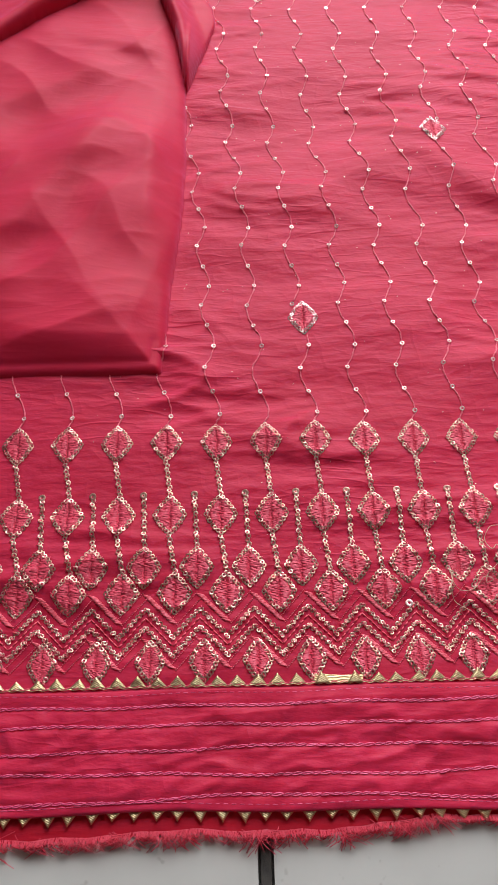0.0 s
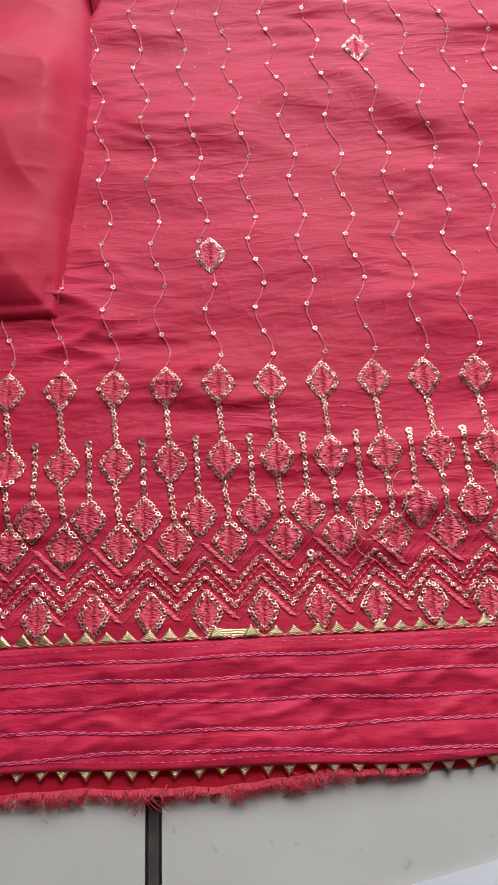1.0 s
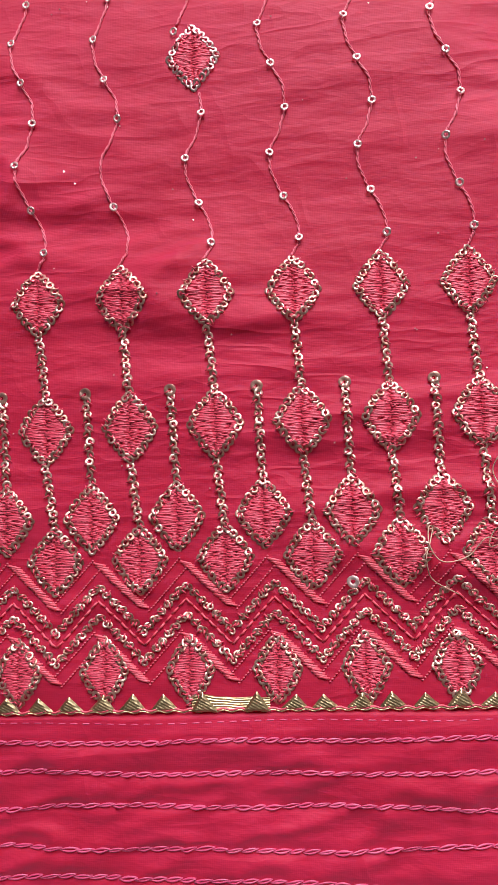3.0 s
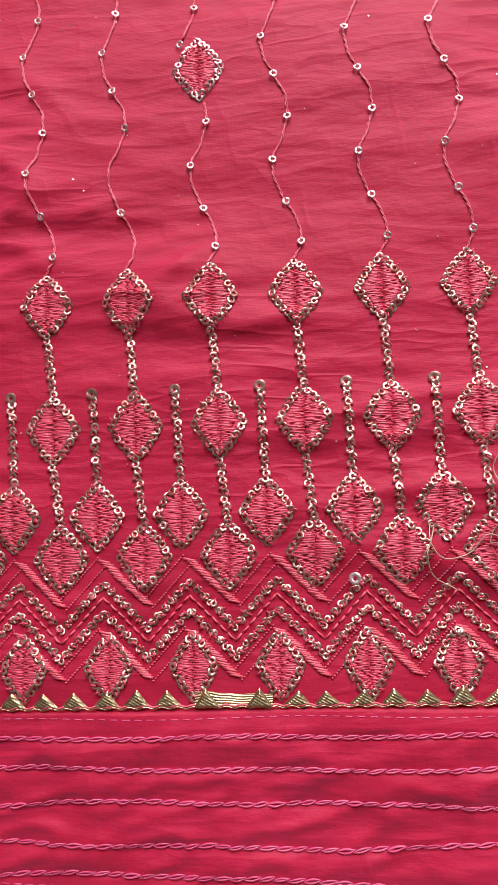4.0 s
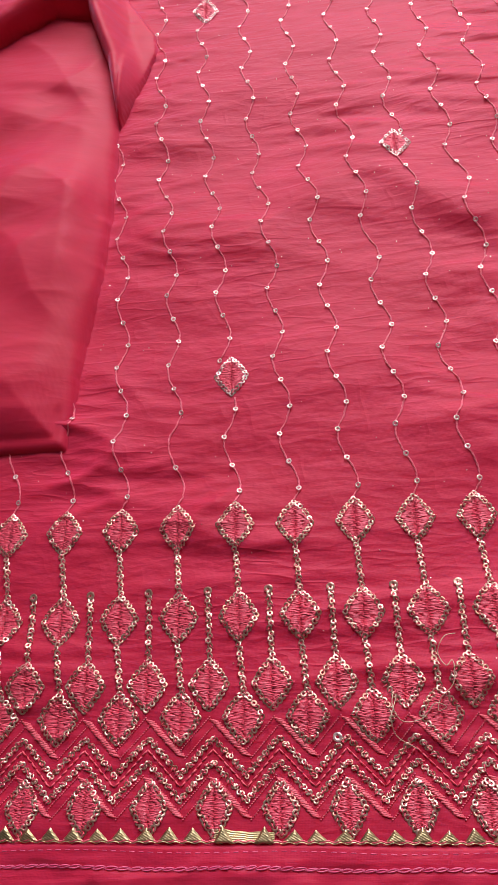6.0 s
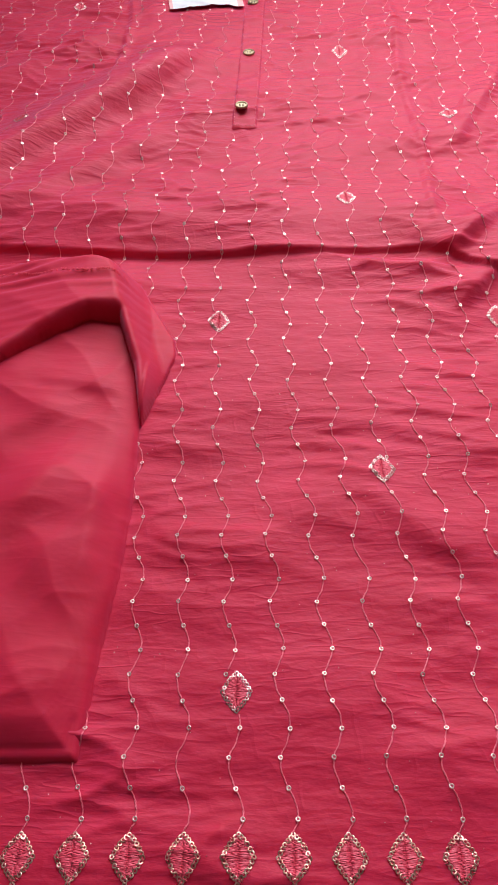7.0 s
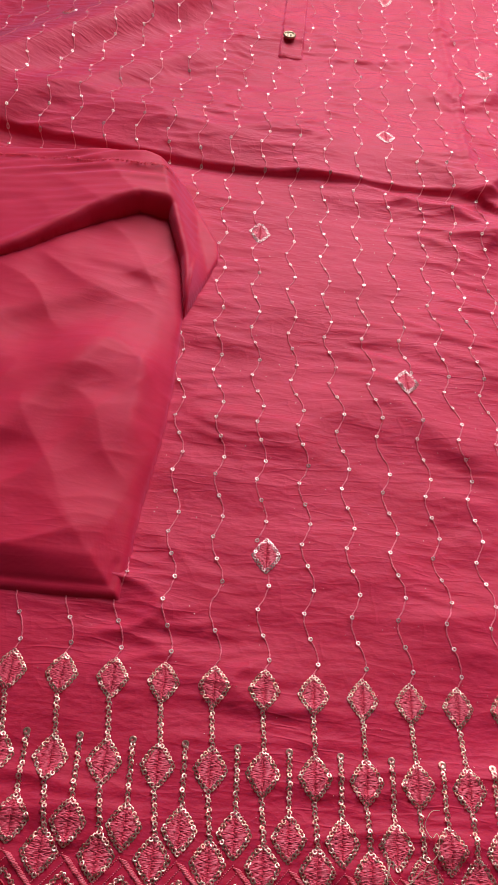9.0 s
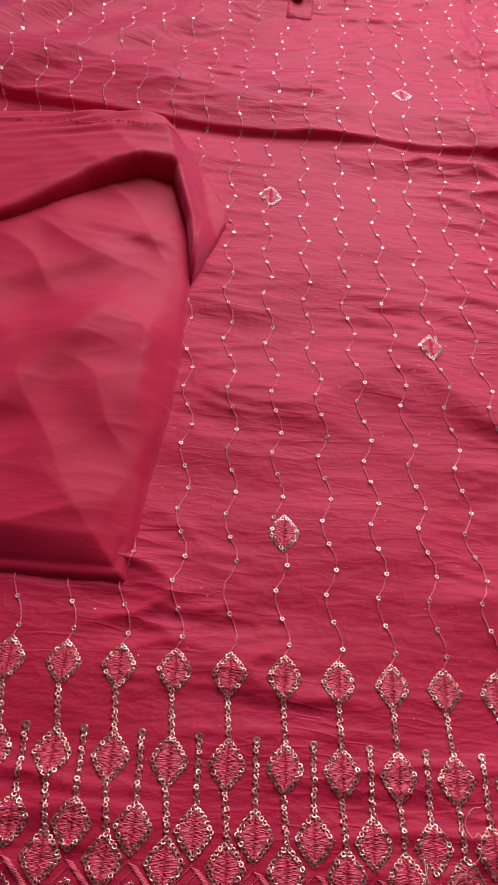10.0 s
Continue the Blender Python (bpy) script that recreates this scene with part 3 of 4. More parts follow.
def build_vines():
    """Wavy threads that climb the kurta, with a sequin at each bend."""
    global RING_MESH
    one = Geo()
    sequin(one, 0, 0, 0)
    me = bpy.data.meshes.new("sequin")
    me.from_pydata(one.verts().tolist(), [], one.f)
    me.materials.append(MAT_SEQUIN_PALE)
    RING_MESH = me
    for k in range(-13, 13):
        rnd = random.Random(300 + k)
        count = 73
        ys = FIRST + GAP * np.arange(-1, count) + np.array([rnd.uniform(-0.0004, 0.0004) for _ in range(count + 1)])
        sway = np.array([SWAY[j % 3] for j in range(-1, count)]) + np.array([rnd.uniform(-0.0004, 0.0004) for _ in range(count + 1)])
        ys[0] = 0.0098
        sway[0] = 0.0
        xs = column(k, ys) + sway
        gaps = MOTIFS.get(k, [])
        bow = np.array([(0.0014, -0.0011, 0.0006)[j % 3] for j in range(-1, count - 1)])
        cx, cy = np.empty(2 * len(xs) - 1), np.empty(2 * len(xs) - 1)
        cx[::2], cy[::2] = xs, ys
        cx[1::2], cy[1::2] = (xs[1:] + xs[:-1]) / 2 + bow, (ys[1:] + ys[:-1]) / 2
        pts = curve_points(np.stack([cx, cy, np.full(len(cx), 0.00035)], -1), 3)
        pts[:, 0] += 0.00018 * np.sin(np.arange(len(pts)) * 1.9)
        g = Geo()
        keep = np.array([not any(abs(p[1] - m) < 0.0092 for m in gaps) and not in_placket(p[0], p[1]) for p in pts])
        start = None
        for i in range(len(pts) + 1):
            ok = i < len(pts) and keep[i]
            if ok and start is None:
                start = i
            if not ok and start is not None:
                if i - start > 3:
                    run = pts[start:i]
                    run = curve_points(run, 3)
                    turn = np.arange(len(run)) * 1.1
                    wig = np.stack([np.cos(turn), 0 * turn, 0.5 * np.sin(turn)], -1) * 0.00026
                    fat = 0.00022 + 0.00005 * np.sin(np.arange(len(run)) * 0.37 + k)
                    tube(g, run + wig, fat, 4)
                    tube(g, run - wig, fat, 4)
                start = None
        vine = mesh_object("vine_stitching", g, MAT_VINE, kurta, "wavy light pink thread set with small sequins", drape=lie)
        far = Geo()
        for j in range(1, len(xs)):
            x, y = xs[j], ys[j]
            if any(abs(y - m) < 0.0078 for m in gaps) or in_placket(x, y) or rnd.random() < 0.03:
                continue
            tx, ty = rnd.uniform(-0.28, 0.28), rnd.uniform(-0.3, 0.3)
            if y < 0.24 and -7 <= k <= 8:
                o = new("sequin", RING_MESH)
                o.parent = vine
                e = 0.002
                sx = float(lie(x + e, y) - lie(x - e, y)) / (2 * e) + tx
                sy = float(lie(x, y + e) - lie(x, y - e)) / (2 * e) + ty
                up = Vector((-sx, -sy, 1)).normalized()
                q = Vector((0, 0, 1)).rotation_difference(up)
                o.matrix_local = Matrix.LocRotScale((x, y, float(lie(x, y)) + 0.0010), q, None)
            else:
                sequin(far, x, y, 0.0010, rnd.random(), tx, ty)
        if far.n:
            ob = mesh_object("vine_trim", far, MAT_SEQUIN_PALE, vine, drape=lie)
            tagged(ob, "small champagne sequins along the thread", kind="stuff")
        for m in gaps:
            x = float(column(k, m)) + (0.0022 if k % 8 == 0 else -0.0018)
            if not in_placket(x, m):
                diamond(x, m, 0.0079, 0.0104, 5000 + 37 * k + int(m * 100), 1.0, -0.08 if m > 0.15 else 0.0)


build_vines()
ob = mesh_object("holding_stitches", g_hold, MAT_THREAD, kurta, "tiny pink stitches over the sequins", drape=lie)
tagged(ob, kind="stuff")


def triangle(x, base_y, width, tall, way, seed):
    """One cushioned gold foil triangle with slanting ribs."""
    rnd = random.Random(seed)
    n = 22
    top = rnd.uniform(-0.1, 0.1) * width
    v, f, row = [], [], []
    for i in range(n + 1):
        t = i / n
        row.append(len(v))
        for j in range(n - i + 1):
            s = (j / (n - i) if i < n else 0.5) - 0.5
            px = s * width * (1 - t) + top * t
            edge = min(t * 2.2 + 0.12, (0.5 - abs(s)) * (1 - t) * 3.2, 0.5)
            rib = 0.00009 * math.sin((px * 0.55 + t * tall * way) * 7600 + rnd.uniform(-0.5, 0.5))
            v.append((x + px, base_y + way * t * tall, 0.0003 + 0.0007 * min(edge * 3.0, 1.0) + 1.3 * rib * (edge > 0.02)))
    for i in range(n):
        a, b, m = row[i], row[i + 1], n - i
        for j in range(m):
            f.append((a + j, a + j + 1, b + j) if way > 0 else (a + j, b + j, a + j + 1))
            if j < m - 1:
                f.append((a + j + 1, b + j + 1, b + j) if way > 0 else (a + j + 1, b + j, b + j + 1))
    g = Geo()
    g.add(v, f)
    return g


def build_trims():
    for i in range(-38, 37):
        x = 0.0206 + 0.00885 * i + random.uniform(-0.0004, 0.0004)
        if -0.007 < x < 0.0145:
            continue
        g = triangle(x, -0.1165, 0.0080, 0.0046 + random.uniform(-0.0009, 0.0003), 1, i)
        mesh_object("gold_triangle", g, MAT_GOLD, kurta, drape=lambda a, b: lie(a, b) + 0.0007)
    for i in range(-38, 37):
        x = 0.0056 + 0.00905 * i + random.uniform(-0.0004, 0.0004)
        low = float(hem_y(x))
        drop = 0.0030 * smooth(-0.01, 0.05, x)
        g = triangle(x, low + 0.0006 - 0.0002, 0.0061, 0.0041 + random.uniform(-0.0006, 0.0004) + 0.0005 * float(drop > 0.001), -1, 100 + i)
        mesh_object("gold_triangle", g, MAT_GOLD, kurta, drape=lambda a, b: 0 * a - 0.0010)
    # gold ribbon that shows where the trim is joined
    def ribbon(u, v):
        wave = 0.0008 * np.exp(-(((u + 0.004) / 0.0035) ** 2)) * v + 0.0001 * np.sin(u * 900)
        return u, -0.1166 + 0.0032 * v + wave, 0.0008 + 0.00022 * np.abs(np.sin(v * 16 + u * 160)) - 0.0006 * (np.abs(v - 0.5) > 0.49)

    mesh_object("gold_ribbon_join", sheet(np.linspace(-0.0075, 0.0140, 50), np.linspace(0, 1, 40), ribbon), MAT_GOLD, kurta, "overlapped ends of the gold trim", drape=lie)
    for cx in (-0.0040, 0.0105):
        g = triangle(cx, -0.1168, 0.0075, 0.0052, 1, int(cx * 1e4) + 900)
        mesh_object("gold_triangle", g, MAT_GOLD, kurta, drape=lambda a, b: lie(a, b) + 0.0012)
    # couched gold and pink thread under the triangles
    for off, mat, rad in ((0.0, MAT_GOLD, 0.00020), (0.0005, MAT_THREAD_DEEP, 0.00028)):
        g = Geo()
        px = np.linspace(-0.348, 0.348, 840)
        py = -0.1168 + off + 0.0003 * np.sin(px * 1400)
        tube(g, np.stack([px, py, 0.0013 + 0.0002 * np.sin(px * 1400 + 1)], -1), rad, 5)
        mesh_object("couched_thread", g, mat, kurta, drape=lie)


build_trims()


def build_fray():
    """Tufts of raw threads along the edge of the back layer."""
    g = Geo()
    x = -0.345
    while x < 0.075:
        full = 1 - 0.55 * float(smooth(0.02, 0.07, x))
        tall = random.choice((0.0012, 0.0022, 0.0034, 0.0050, 0.0066)) * random.uniform(0.8, 1.2) * full
        lean = random.gauss(0, 30)
        for i in range(random.randint(12, 30)):
            px = x + random.gauss(0, 0.0014)
            edge = float(raw_edge(px))
            ln = tall * random.uniform(0.35, 1.1)
            a = radians(-90 + lean + random.gauss(0, 34))
            dx, dy = math.cos(a) * ln, math.sin(a) * ln
            curl = random.uniform(-1.5, 1.5)
            up = 0.0026 * random.random()
            p = [(px, edge + 0.0016, -0.0019), (px + dx * 0.5 - dy * curl * 0.4, edge + dy * 0.45, -0.0014 + up), (px + dx - dy * curl, edge + dy, -0.0030 + up)]
            tube(g, curve_points(p, 4), 0.00010 + 0.00007 * random.random(), 4)
        x += random.uniform(0.0010, 0.0040)
    ob = mesh_object("frayed_edge", g, MAT_FRAY, kurta, "fluffy frayed pink threads along the raw edge")
    tagged(ob, kind="stuff")


build_fray()


# ---- placket, buttons, label ----
def build_placket():
    lean = 0.038
    us = np.linspace(-1, 1, 15)
    ys = np.arange(0.5905, 1.0001, 0.0022)

    def strip(u, y):
        w = 0.0122 * np.clip((y - 0.5875) / 0.004, 0.55, 1) ** 0.5
        x = -0.0035 + lean * (y - 0.59) + u * w
        z = lie(x, y) + 0.0022 * np.clip((1 - np.abs(u)) / 0.12, 0, 1) ** 0.5 * np.clip((y - 0.5905) / 0.002, 0, 1) + 0.0007 * gnoise(x * 20, y * 70, 8) * (1 - u * u)
        return x, y, z - 0.0004

    body = mesh_object("placket", sheet(us, ys, strip), MAT_CLOTH, kurta, "narrow pink button placket with topstitching")
    g = Geo()
    for side in (-0.80, 0.80):
        y = 0.5945
        while y < 0.99:
            py = np.linspace(y, y + 0.0026, 4)
            px = -0.0035 + lean * (py - 0.59) + side * 0.0122
            tube(g, np.stack([px, py, np.array([0.0018, 0.0022, 0.0022, 0.0018])], -1), 0.0002, 4)
            y += 0.0036
    x = -0.0135
    while x < 0.0055:
        tube(g, [(x, 0.5945, 0.0018), (x + 0.0013, 0.5945, 0.0022), (x + 0.0026, 0.5945, 0.0018)], 0.0002, 4)
        x += 0.0036
    mesh_object("topstitching", g, MAT_VINE, body, drape=lie)


build_placket()


def lathe(profile, seg=24):
    g = Geo()
    a = np.arange(seg) * 2 * np.pi / seg
    v = [(r * math.cos(t), r * math.sin(t), z) for r, z in profile for t in a]
    f = [(k * seg + j, k * seg + (j + 1) % seg, (k + 1) * seg + (j + 1) % seg, (k + 1) * seg + j) for k in range(len(profile) - 1) for j in range(seg)]
    g.add(v, f)
    return g


def build_buttons():
    rim = lathe([(0.0061, 0.0), (0.0063, 0.0010), (0.0058, 0.0019), (0.0049, 0.0020), (0.0044, 0.0014), (0.0042, 0.0010)])
    cup = lathe([(0.0042, 0.0010), (0.0030, 0.0008), (0.0018, 0.0009), (0.0001, 0.0010)])
    for x, y in ((-0.0059, 0.6201), (0.0001, 0.7399), (0.0043, 0.8708)):
        z = float(lie(x, y)) + 0.0030
        b = mesh_object("button", rim, MAT_BRASS, kurta, "round antique brass button with four holes")
        b.location = (x, y, z)
        c = mesh_object("button_centre", cup, MAT_BRASS, b)
        for dx, dy in ((-1, -1), (-1, 1), (1, -1), (1, 1)):
            h = lathe([(0.00085, 0.0), (0.00075, 0.00035), (0.0001, 0.0003)], 10)
            o = mesh_object("button_hole", h, MAT_DARK, b)
            o.location = (dx * 0.0014, dy * 0.0014, 0.0009)


build_buttons()


def build_label():
    """A curling white paper strip with pink ends and print too faint to read."""
    lab = empty("paper_label", "white paper label strip with pink ends lying on the kurta", "label")
    c, ang = (-0.0535, 0.8760), radians(8.0)
    L, W = 0.084, 0.0380

    def place(u, v):
        x = c[0] + u * math.cos(ang) - v * math.sin(ang)
        y = c[1] + u * math.sin(ang) + v * math.cos(ang)
        return x, y

    def strip(u0, u1, v0, v1, up):
        us, vs = np.linspace(u0, u1, max(4, int((u1 - u0) / 0.0014))), np.linspace(v0, v1, max(4, int((v1 - v0) / 0.0014)))

        def fn(u, v):
            x, y = place(u, v)
            return x, y, lie(x, y) + 0.0030 + 0.0008 * np.cos(u / L * 3.0) + up

        return sheet(us, vs, fn)

    def solid(g, t=0.0003):
        v, n = g.verts(), g.n
        f = list(g.f)
        g.add(v - (0, 0, t), [tuple(reversed(q)) for q in f])
        return g

    mesh_object("paper", solid(strip(-L / 2 + 0.004, L / 2 - 0.004, -W / 2, W / 2, 0)), MAT_LABEL, lab)
    for a, b in ((-L / 2, -L / 2 + 0.004), (L / 2 - 0.004, L / 2 + 0.003)):
        mesh_object("pink_end", solid(strip(a, b, -W / 2, W / 2, 0)), MAT_PAPER_PINK, lab)
    for u0, u1, v, h in ((-0.026, 0.030, 0.004, 0.0032), (-0.012, 0.012, -0.004, 0.0026), (0.012, 0.032, -0.0045, 0.0030), (-0.03, -0.006, 0.0105, 0.0024)):
        mesh_object("print_bar", strip(u0, u1, v - h / 2, v + h / 2, 0.00035), MAT_INK if v < 0.009 else MAT_PAPER_PINK, lab)


build_label()


# ---- folded trousers on the kurta ----
def poly_distance(px, py, poly):
    """Distance inside a polygon to its edge; negative outside."""
    best = np.full(px.shape, 1e9)
    inside = np.zeros(px.shape, bool)
    for (xa, ya), (xb, yb) in zip(poly, poly[1:] + poly[:1]):
        ex, ey = xb - xa, yb - ya
        t = np.clip(((px - xa) * ex + (py - ya) * ey) / (ex * ex + ey * ey), 0, 1)
        best = np.minimum(best, np.hypot(px - xa - t * ex, py - ya - t * ey))
        cross = ((ya > py) != (yb > py)) & (px < (xb - xa) * (py - ya) / (yb - ya + 1e-12) + xa)
        inside ^= cross
    return np.where(inside, best, -best)


def cushion(d, r, h):
    """Rounded rise from the edge, r wide and h high."""
    s = np.clip(d / r, 0, 1)
    return h * np.sqrt(np.clip(1 - (1 - s) ** 2, 0, 1))


BODY = [(-0.40, 0.036), (-0.25, 0.0385), (-0.12, 0.0385), (-0.078, 0.0395), (-0.0755, 0.064), (-0.0740, 0.095), (-0.069, 0.140), (-0.0665, 0.19), (-0.067, 0.26), (-0.066, 0.33), (-0.075, 0.372), (-0.11, 0.392), (-0.40, 0.392)]
FLAP = [(-0.40, 0.135), (-0.181, 0.2690), (-0.140, 0.3060), (-0.108, 0.3260), (-0.088, 0.3260), (-0.0745, 0.285), (-0.0670, 0.2400), (-0.0600, 0.262), (-0.0480, 0.3020), (-0.050, 0.318), (-0.0700, 0.3560), (-0.080, 0.378), (-0.11, 0.390), (-0.40, 0.390)]


def body_height(x, y):
    d = poly_distance(x + 0.0012 * gnoise(y * 9, x * 9, 1), y + 0.0012 * gnoise(x * 14, y * 9, 2), BODY)
    z = cushion(d, 0.021, 0.0125) + 0.0055 * smooth(0.0, 0.06, d)
    z = z * (0.72 + 0.28 * smooth(0.036, 0.085, y))
    inner = smooth(0.002, 0.022, d)
    # a seam of two layers along the front edge
    z = z - 0.0009 * np.exp(-(((d - 0.0060) / 0.0018) ** 2)) * smooth(0.062, 0.056, y)
    z = z + inner * (0.0058 * gnoise(x * 9 + y * 6, y * 11 - x * 6, 3) + 0.0020 * gnoise(x * 26 - y * 9, y * 26 + x * 9, 4))
    z = z + inner * (ridge(x, y, -0.155, 0.168, -0.060, 0.194, 0.0046, 0.014, 0.026) + ridge(x, y, -0.21, 0.055, -0.105, 0.205, 0.0040, 0.010, 0.020))
    z = z + inner * (ridge(x, y, -0.22, 0.195, -0.11, 0.252, 0.0034, 0.010, 0.022))
    # the front corner falls away along a slanting crease
    e = ((x + 0.069) * 0.080 - (y - 0.135) * 0.029) / 0.0851
    z = z - 0.20 * np.clip(e, 0, 0.03) * smooth(0.145, 0.12, y) * inner
    z = z + inner * (ridge(x, y, -0.24, 0.115, -0.15, 0.128, 0.0028, 0.007, 0.016) + ridge(x, y, -0.13, 0.275, -0.07, 0.262, 0.0022, 0.006, 0.016))
    # soft rumples that slant both ways
    wx, wy = x + 0.012 * gnoise(x * 16, y * 16, 20), y + 0.012 * gnoise(x * 16, y * 16, 21)
    for turn, size, tall, seed in ((0.6, 12, 0.0022, 6), (-0.7, 17, 0.0015, 22), (0.1, 32, 0.0006, 23)):
        a, b = wx * math.cos(turn) + wy * math.sin(turn), wy * math.cos(turn) - wx * math.sin(turn)
        rumple = 1 - np.abs(gnoise(a * size * 0.6, b * size * 1.5, seed)) / 0.38
        z = z + inner * tall * np.clip(rumple, 0, 1) ** 1.6 * (0.35 + np.clip(gnoise(x * 12, y * 12, seed + 5) + 0.35, 0, 1))
    return z


def flap_height(x, y):
    d = poly_distance(x, y + 0.0015 * gnoise(x * 25, y * 10, 7), FLAP)
    base = np.maximum(body_height(x, y), 0.001)
    rise = 0.0035 + 0.0125 * smooth(-0.24, -0.10, x)
    z = base * (1 - 0.55 * smooth(0.0, 0.012, d)) + 0.0095 * smooth(0.0, 0.012, d) + cushion(d, 0.0075, 1.0) * rise + 0.0016 * gnoise(x * 9, y * 20, 8) * smooth(0, 0.02, d)
    # the tip slopes steeply down over the edge of the stack
    z = z - (z - 0.004) * 0.86 * smooth(-0.089, -0.064, x + 0.25 * (y - 0.33))
    pleat = 0.0010 * np.sin((y - 0.18 * x) * 420 + 9 * gnoise(x * 9, y * 22, 9)) * (0.5 + gnoise(x * 14, y * 40, 32)) * smooth(0.30, 0.35, y) + 0.0010 * gnoise(x * 22, (y - 0.10 * x) * 130, 29) * smooth(0.26, 0.33, y)
    return np.where(d > 0, z + pleat * smooth(0, 0.01, d), base - 0.004), d


def mask_faces(g, keep):
    g.f = [q for q in g.f if all(keep[i] for i in q)]
    return g


def build_trousers():
    stack = empty("folded_trousers", "coral pink cotton trousers folded into a flat stack on the kurta", "trousers")
    xs, ys = np.arange(-0.36, -0.0399, 0.0011), np.arange(0.030, 0.4001, 0.0011)

    def low(x, y):
        d = poly_distance(x, y, BODY)
        return x, y, body_height(x, y) - 0.0012 + np.minimum(lie(x, y), 0.001) * smooth(0.010, 0.0, d)

    g = sheet(xs, ys, low)
    U, V = np.meshgrid(xs, ys)
    keep = poly_distance(U, V, BODY).ravel() > -0.003
    mesh_object("folded_leg", mask_faces(g, keep), MAT_TROUSER, stack, "smooth folded leg, softly rumpled")

    def high(x, y):
        z, d = flap_height(x, y)
        return x, y, z

    xs, ys = np.arange(-0.36, -0.0399, 0.0010), np.arange(0.13, 0.4001, 0.0010)
    g = sheet(xs, ys, high)
    U, V = np.meshgrid(xs, ys)
    keep = poly_distance(U, V, FLAP).ravel() > -0.0015
    mesh_object("folded_flap", mask_faces(g, keep), MAT_TROUSER, stack, "turned-back flap with a raised slanting fold")
    # raw edges at the back of the stack
    g = Geo()
    for row, (ya, yb) in enumerate(((0.3880, 0.3865), (0.374, 0.360))):
        t = np.sort(np.random.rand(520))
        x = -0.33 + t * (0.235 if row == 0 else 0.245)
        y = ya + (yb - ya) * t + 0.001 * np.sin(x * 180)
        z = flap_height(x, y)[0] + (0.0012 if row else 0.0010)
        for px, py, pz in zip(x, y, z):
            ln = 0.0008 + 0.0014 * random.random()
            a = radians(90 + random.gauss(0, 50))
            tube(g, [(px, py - 0.0006, pz - 0.0004), (px + 0.5 * ln * math.cos(a), py + ln * 0.5, pz + 0.0005), (px + ln * math.cos(a), py + ln * math.sin(a), pz)], 0.00016, 4)
    ob = mesh_object("frayed_edge", g, MAT_FRAY, stack, "fine frayed threads at the raw edges")
    tagged(ob, kind="stuff")


build_trousers()


# ---- small things ----
def build_loose_thread():
    p = [(0.0840, -0.0475), (0.0796, -0.0487), (0.0768, -0.0540), (0.0790, -0.0592), (0.0815, -0.0575), (0.0808, -0.0655), (0.0760, -0.0705), (0.0748, -0.0745), (0.0775, -0.0735), (0.0735, -0.0722), (0.0691, -0.0770), (0.0620, -0.0782), (0.0585, -0.0740), (0.0588, -0.0690), (0.0600, -0.0695), (0.0582, -0.0745), (0.0574, -0.0775), (0.0592, -0.0830), (0.0660, -0.0872)]
    g = Geo()
    c = curve_points([(x, y, 0.0022 + 0.0012 * math.sin(i * 1.7)) for i, (x, y) in enumerate(p)], 7)
    tube(g, c, 0.00016, 5)
    ob = mesh_object("loose_thread", g, MAT_BEIGE, drape=lie)
    tagged(ob, "loose curled beige thread lying on the embroidery", "thread")


build_loose_thread()


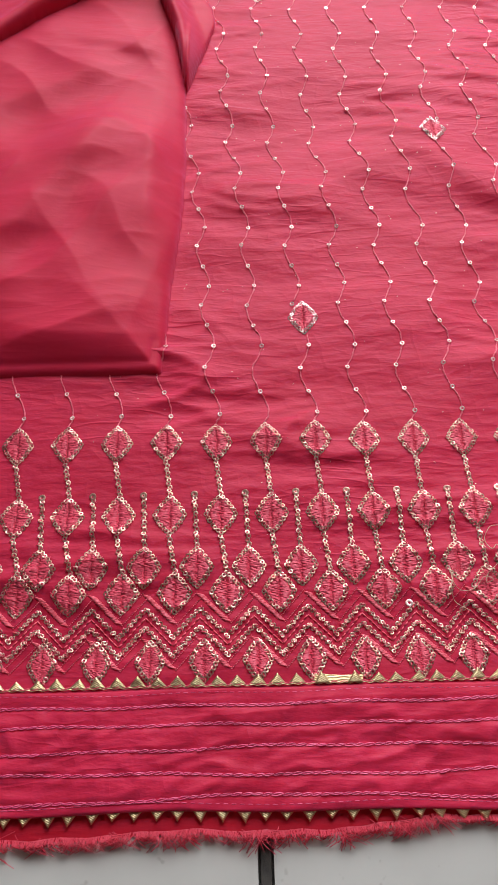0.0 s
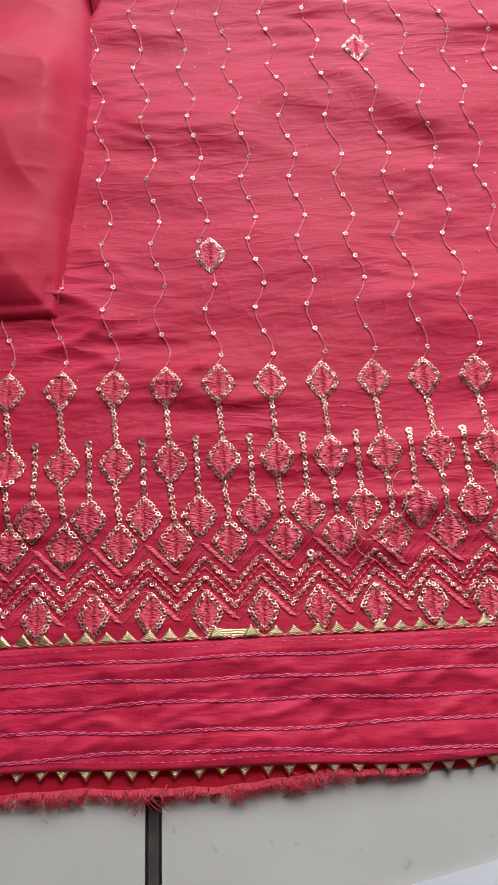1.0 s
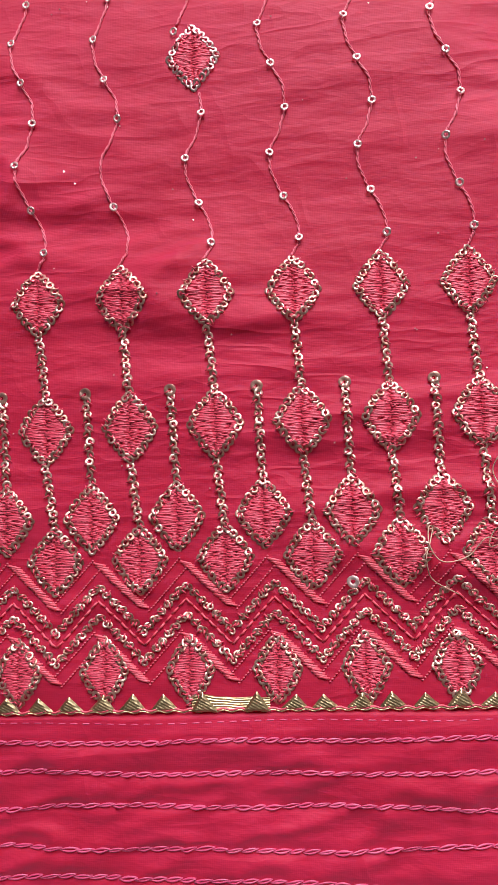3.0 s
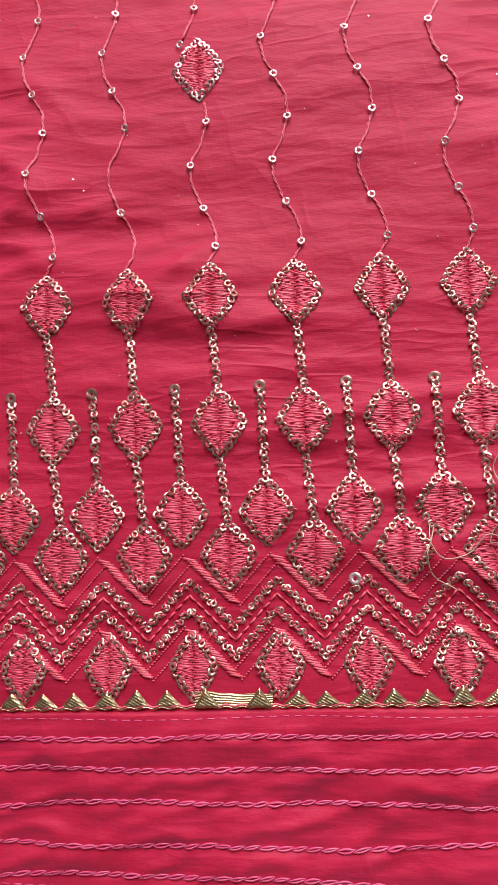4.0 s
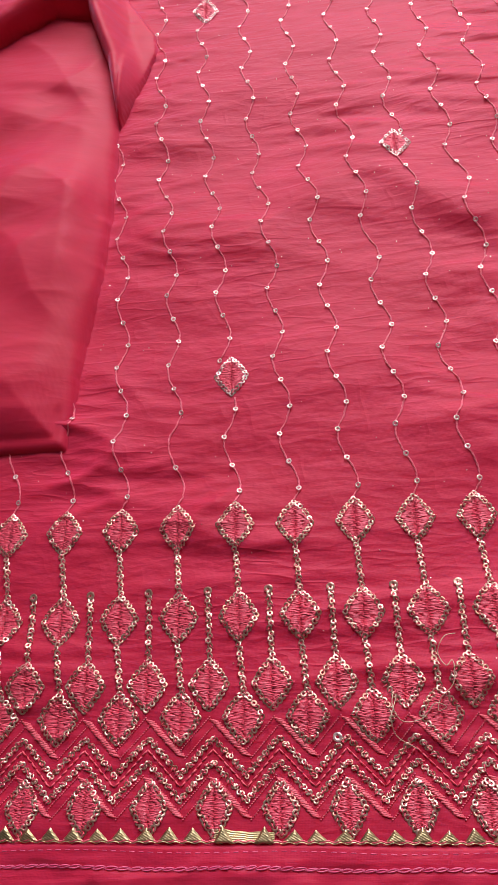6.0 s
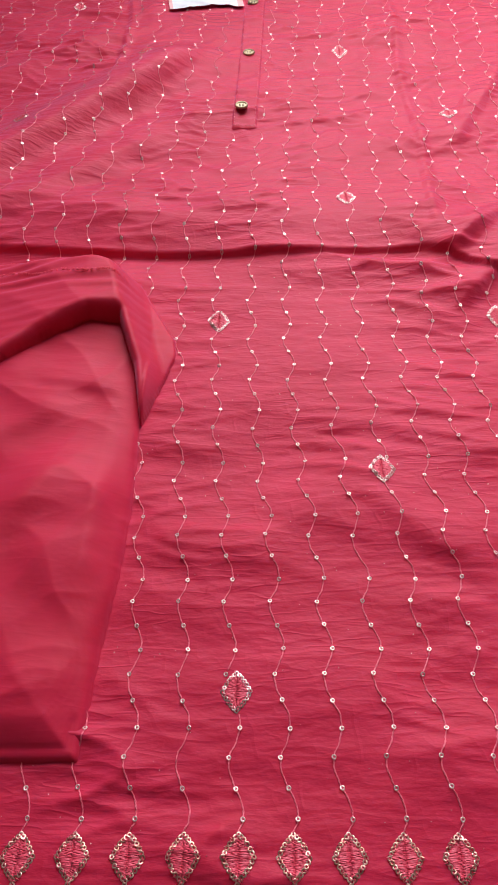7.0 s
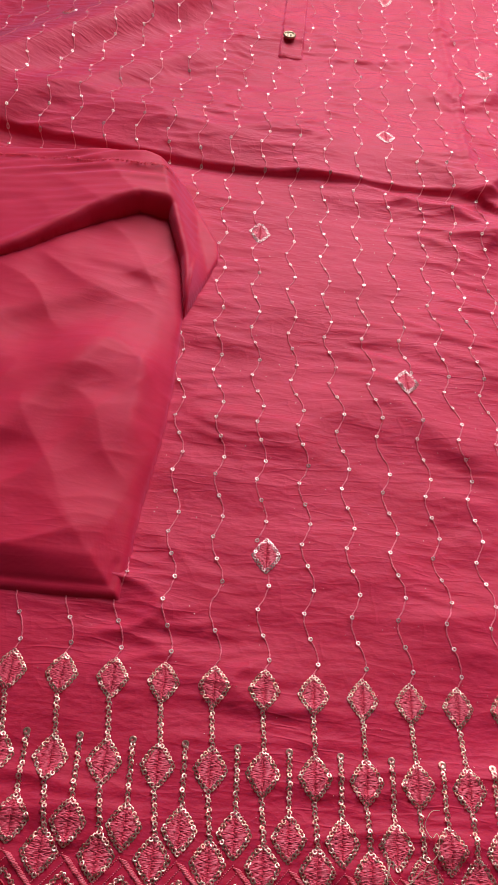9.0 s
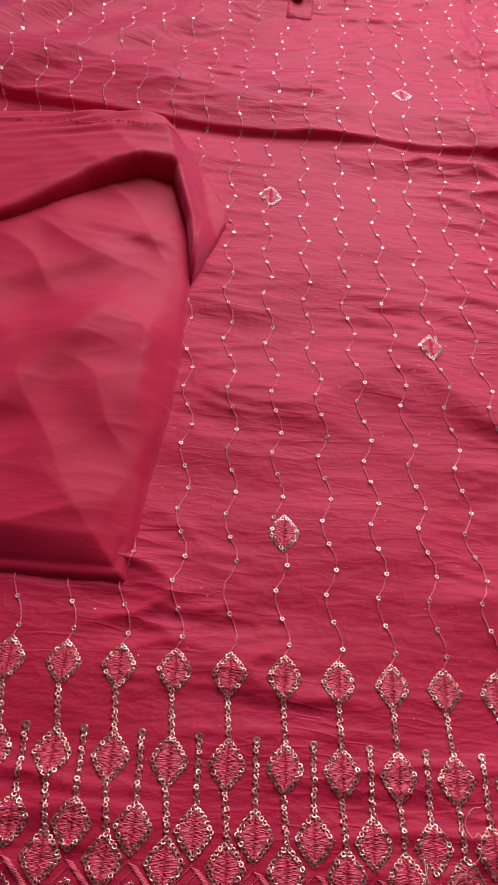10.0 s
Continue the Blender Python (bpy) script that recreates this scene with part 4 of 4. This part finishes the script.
def build_loose_sequin():
    g = Geo()
    sequin(g, 0.0379, -0.0830, 0.0024, 0, 0.12, -0.15, 0.00175, 0.0006)
    ob = mesh_object("loose_sequin", g, MAT_SEQUIN_PALE, drape=lie)
    tagged(ob, "single bright loose sequin lying on the zigzag embroidery", "sequin")
    g = Geo()
    for i in range(260):
        x, y = random.uniform(-0.14, 0.17), random.uniform(-0.06, 0.40)
        s = 0.00022 + 0.00016 * random.random()
        a = random.random() * 6.28
        v = [(x + s * math.cos(a + k * 2.09), y + s * math.sin(a + k * 2.09), 0.0004 + 0.0002 * random.random()) for k in range(3)]
        g.add(v + [(x, y, 0.0001)], [(0, 1, 2), (0, 3, 1), (1, 3, 2), (2, 3, 0)])
    ob = mesh_object("glitter", g, MAT_SEQUIN_PALE, drape=lie, smooth=False)
    tagged(ob, "scattered specks of silvery glitter on the cloth", "glitter", kind="stuff")


build_loose_sequin()


def build_paper():
    """The edge of a white sheet that lies on the tiles beside the hem."""
    us, vs = np.linspace(0, 0.21, 22), np.linspace(0, 0.16, 16)
    ang = radians(11.5)

    def fn(u, v):
        x = 0.052 + u * math.cos(ang) + v * math.sin(ang)
        y = -0.2135 + u * math.sin(ang) - v * math.cos(ang)
        return x, y, FLOOR_Z + 0.0012 + 0.0012 * np.exp(-((v / 0.02) ** 2)) + 0.0006 * np.sin(u * 40)

    g = sheet(us, vs, fn)
    v, f = g.verts(), list(g.f)
    g.add(v - (0, 0, 0.0004), [tuple(reversed(q)) for q in f])
    tagged(mesh_object("paper_sheet", g, MAT_PAPER), "plain white sheet of paper lying on the floor tiles", "paper")


build_paper()


# ---- the tiled floor ----
def build_floor():
    x0, x1, y0, y1, top = ROOM
    floor = new("floor", box_mesh("floor", x0, y0, FLOOR_Z - 0.06, x1, y1, FLOOR_Z - 0.0012, MAT_GROUT))
    tagged(floor, "cream glazed floor tiles with dark grey joints", "floor", kind="structure")
    size, joint = 0.400, 0.0042
    me = box_mesh("tile", -size / 2, -size / 2, -0.008, size / 2, size / 2, 0.0, MAT_TILE, 0.0012)
    step = size + joint
    for i in range(-6, 6):
        for j in range(-6, 6):
            cx, cy = -0.0312 + step * (i + 0.5), 0.06 + step * (j + 0.5)
            if x0 < cx < x1 and y0 < cy < y1:
                o = new("tile", me)
                o.parent = floor
                o.location = (cx, cy, FLOOR_Z)


build_floor()
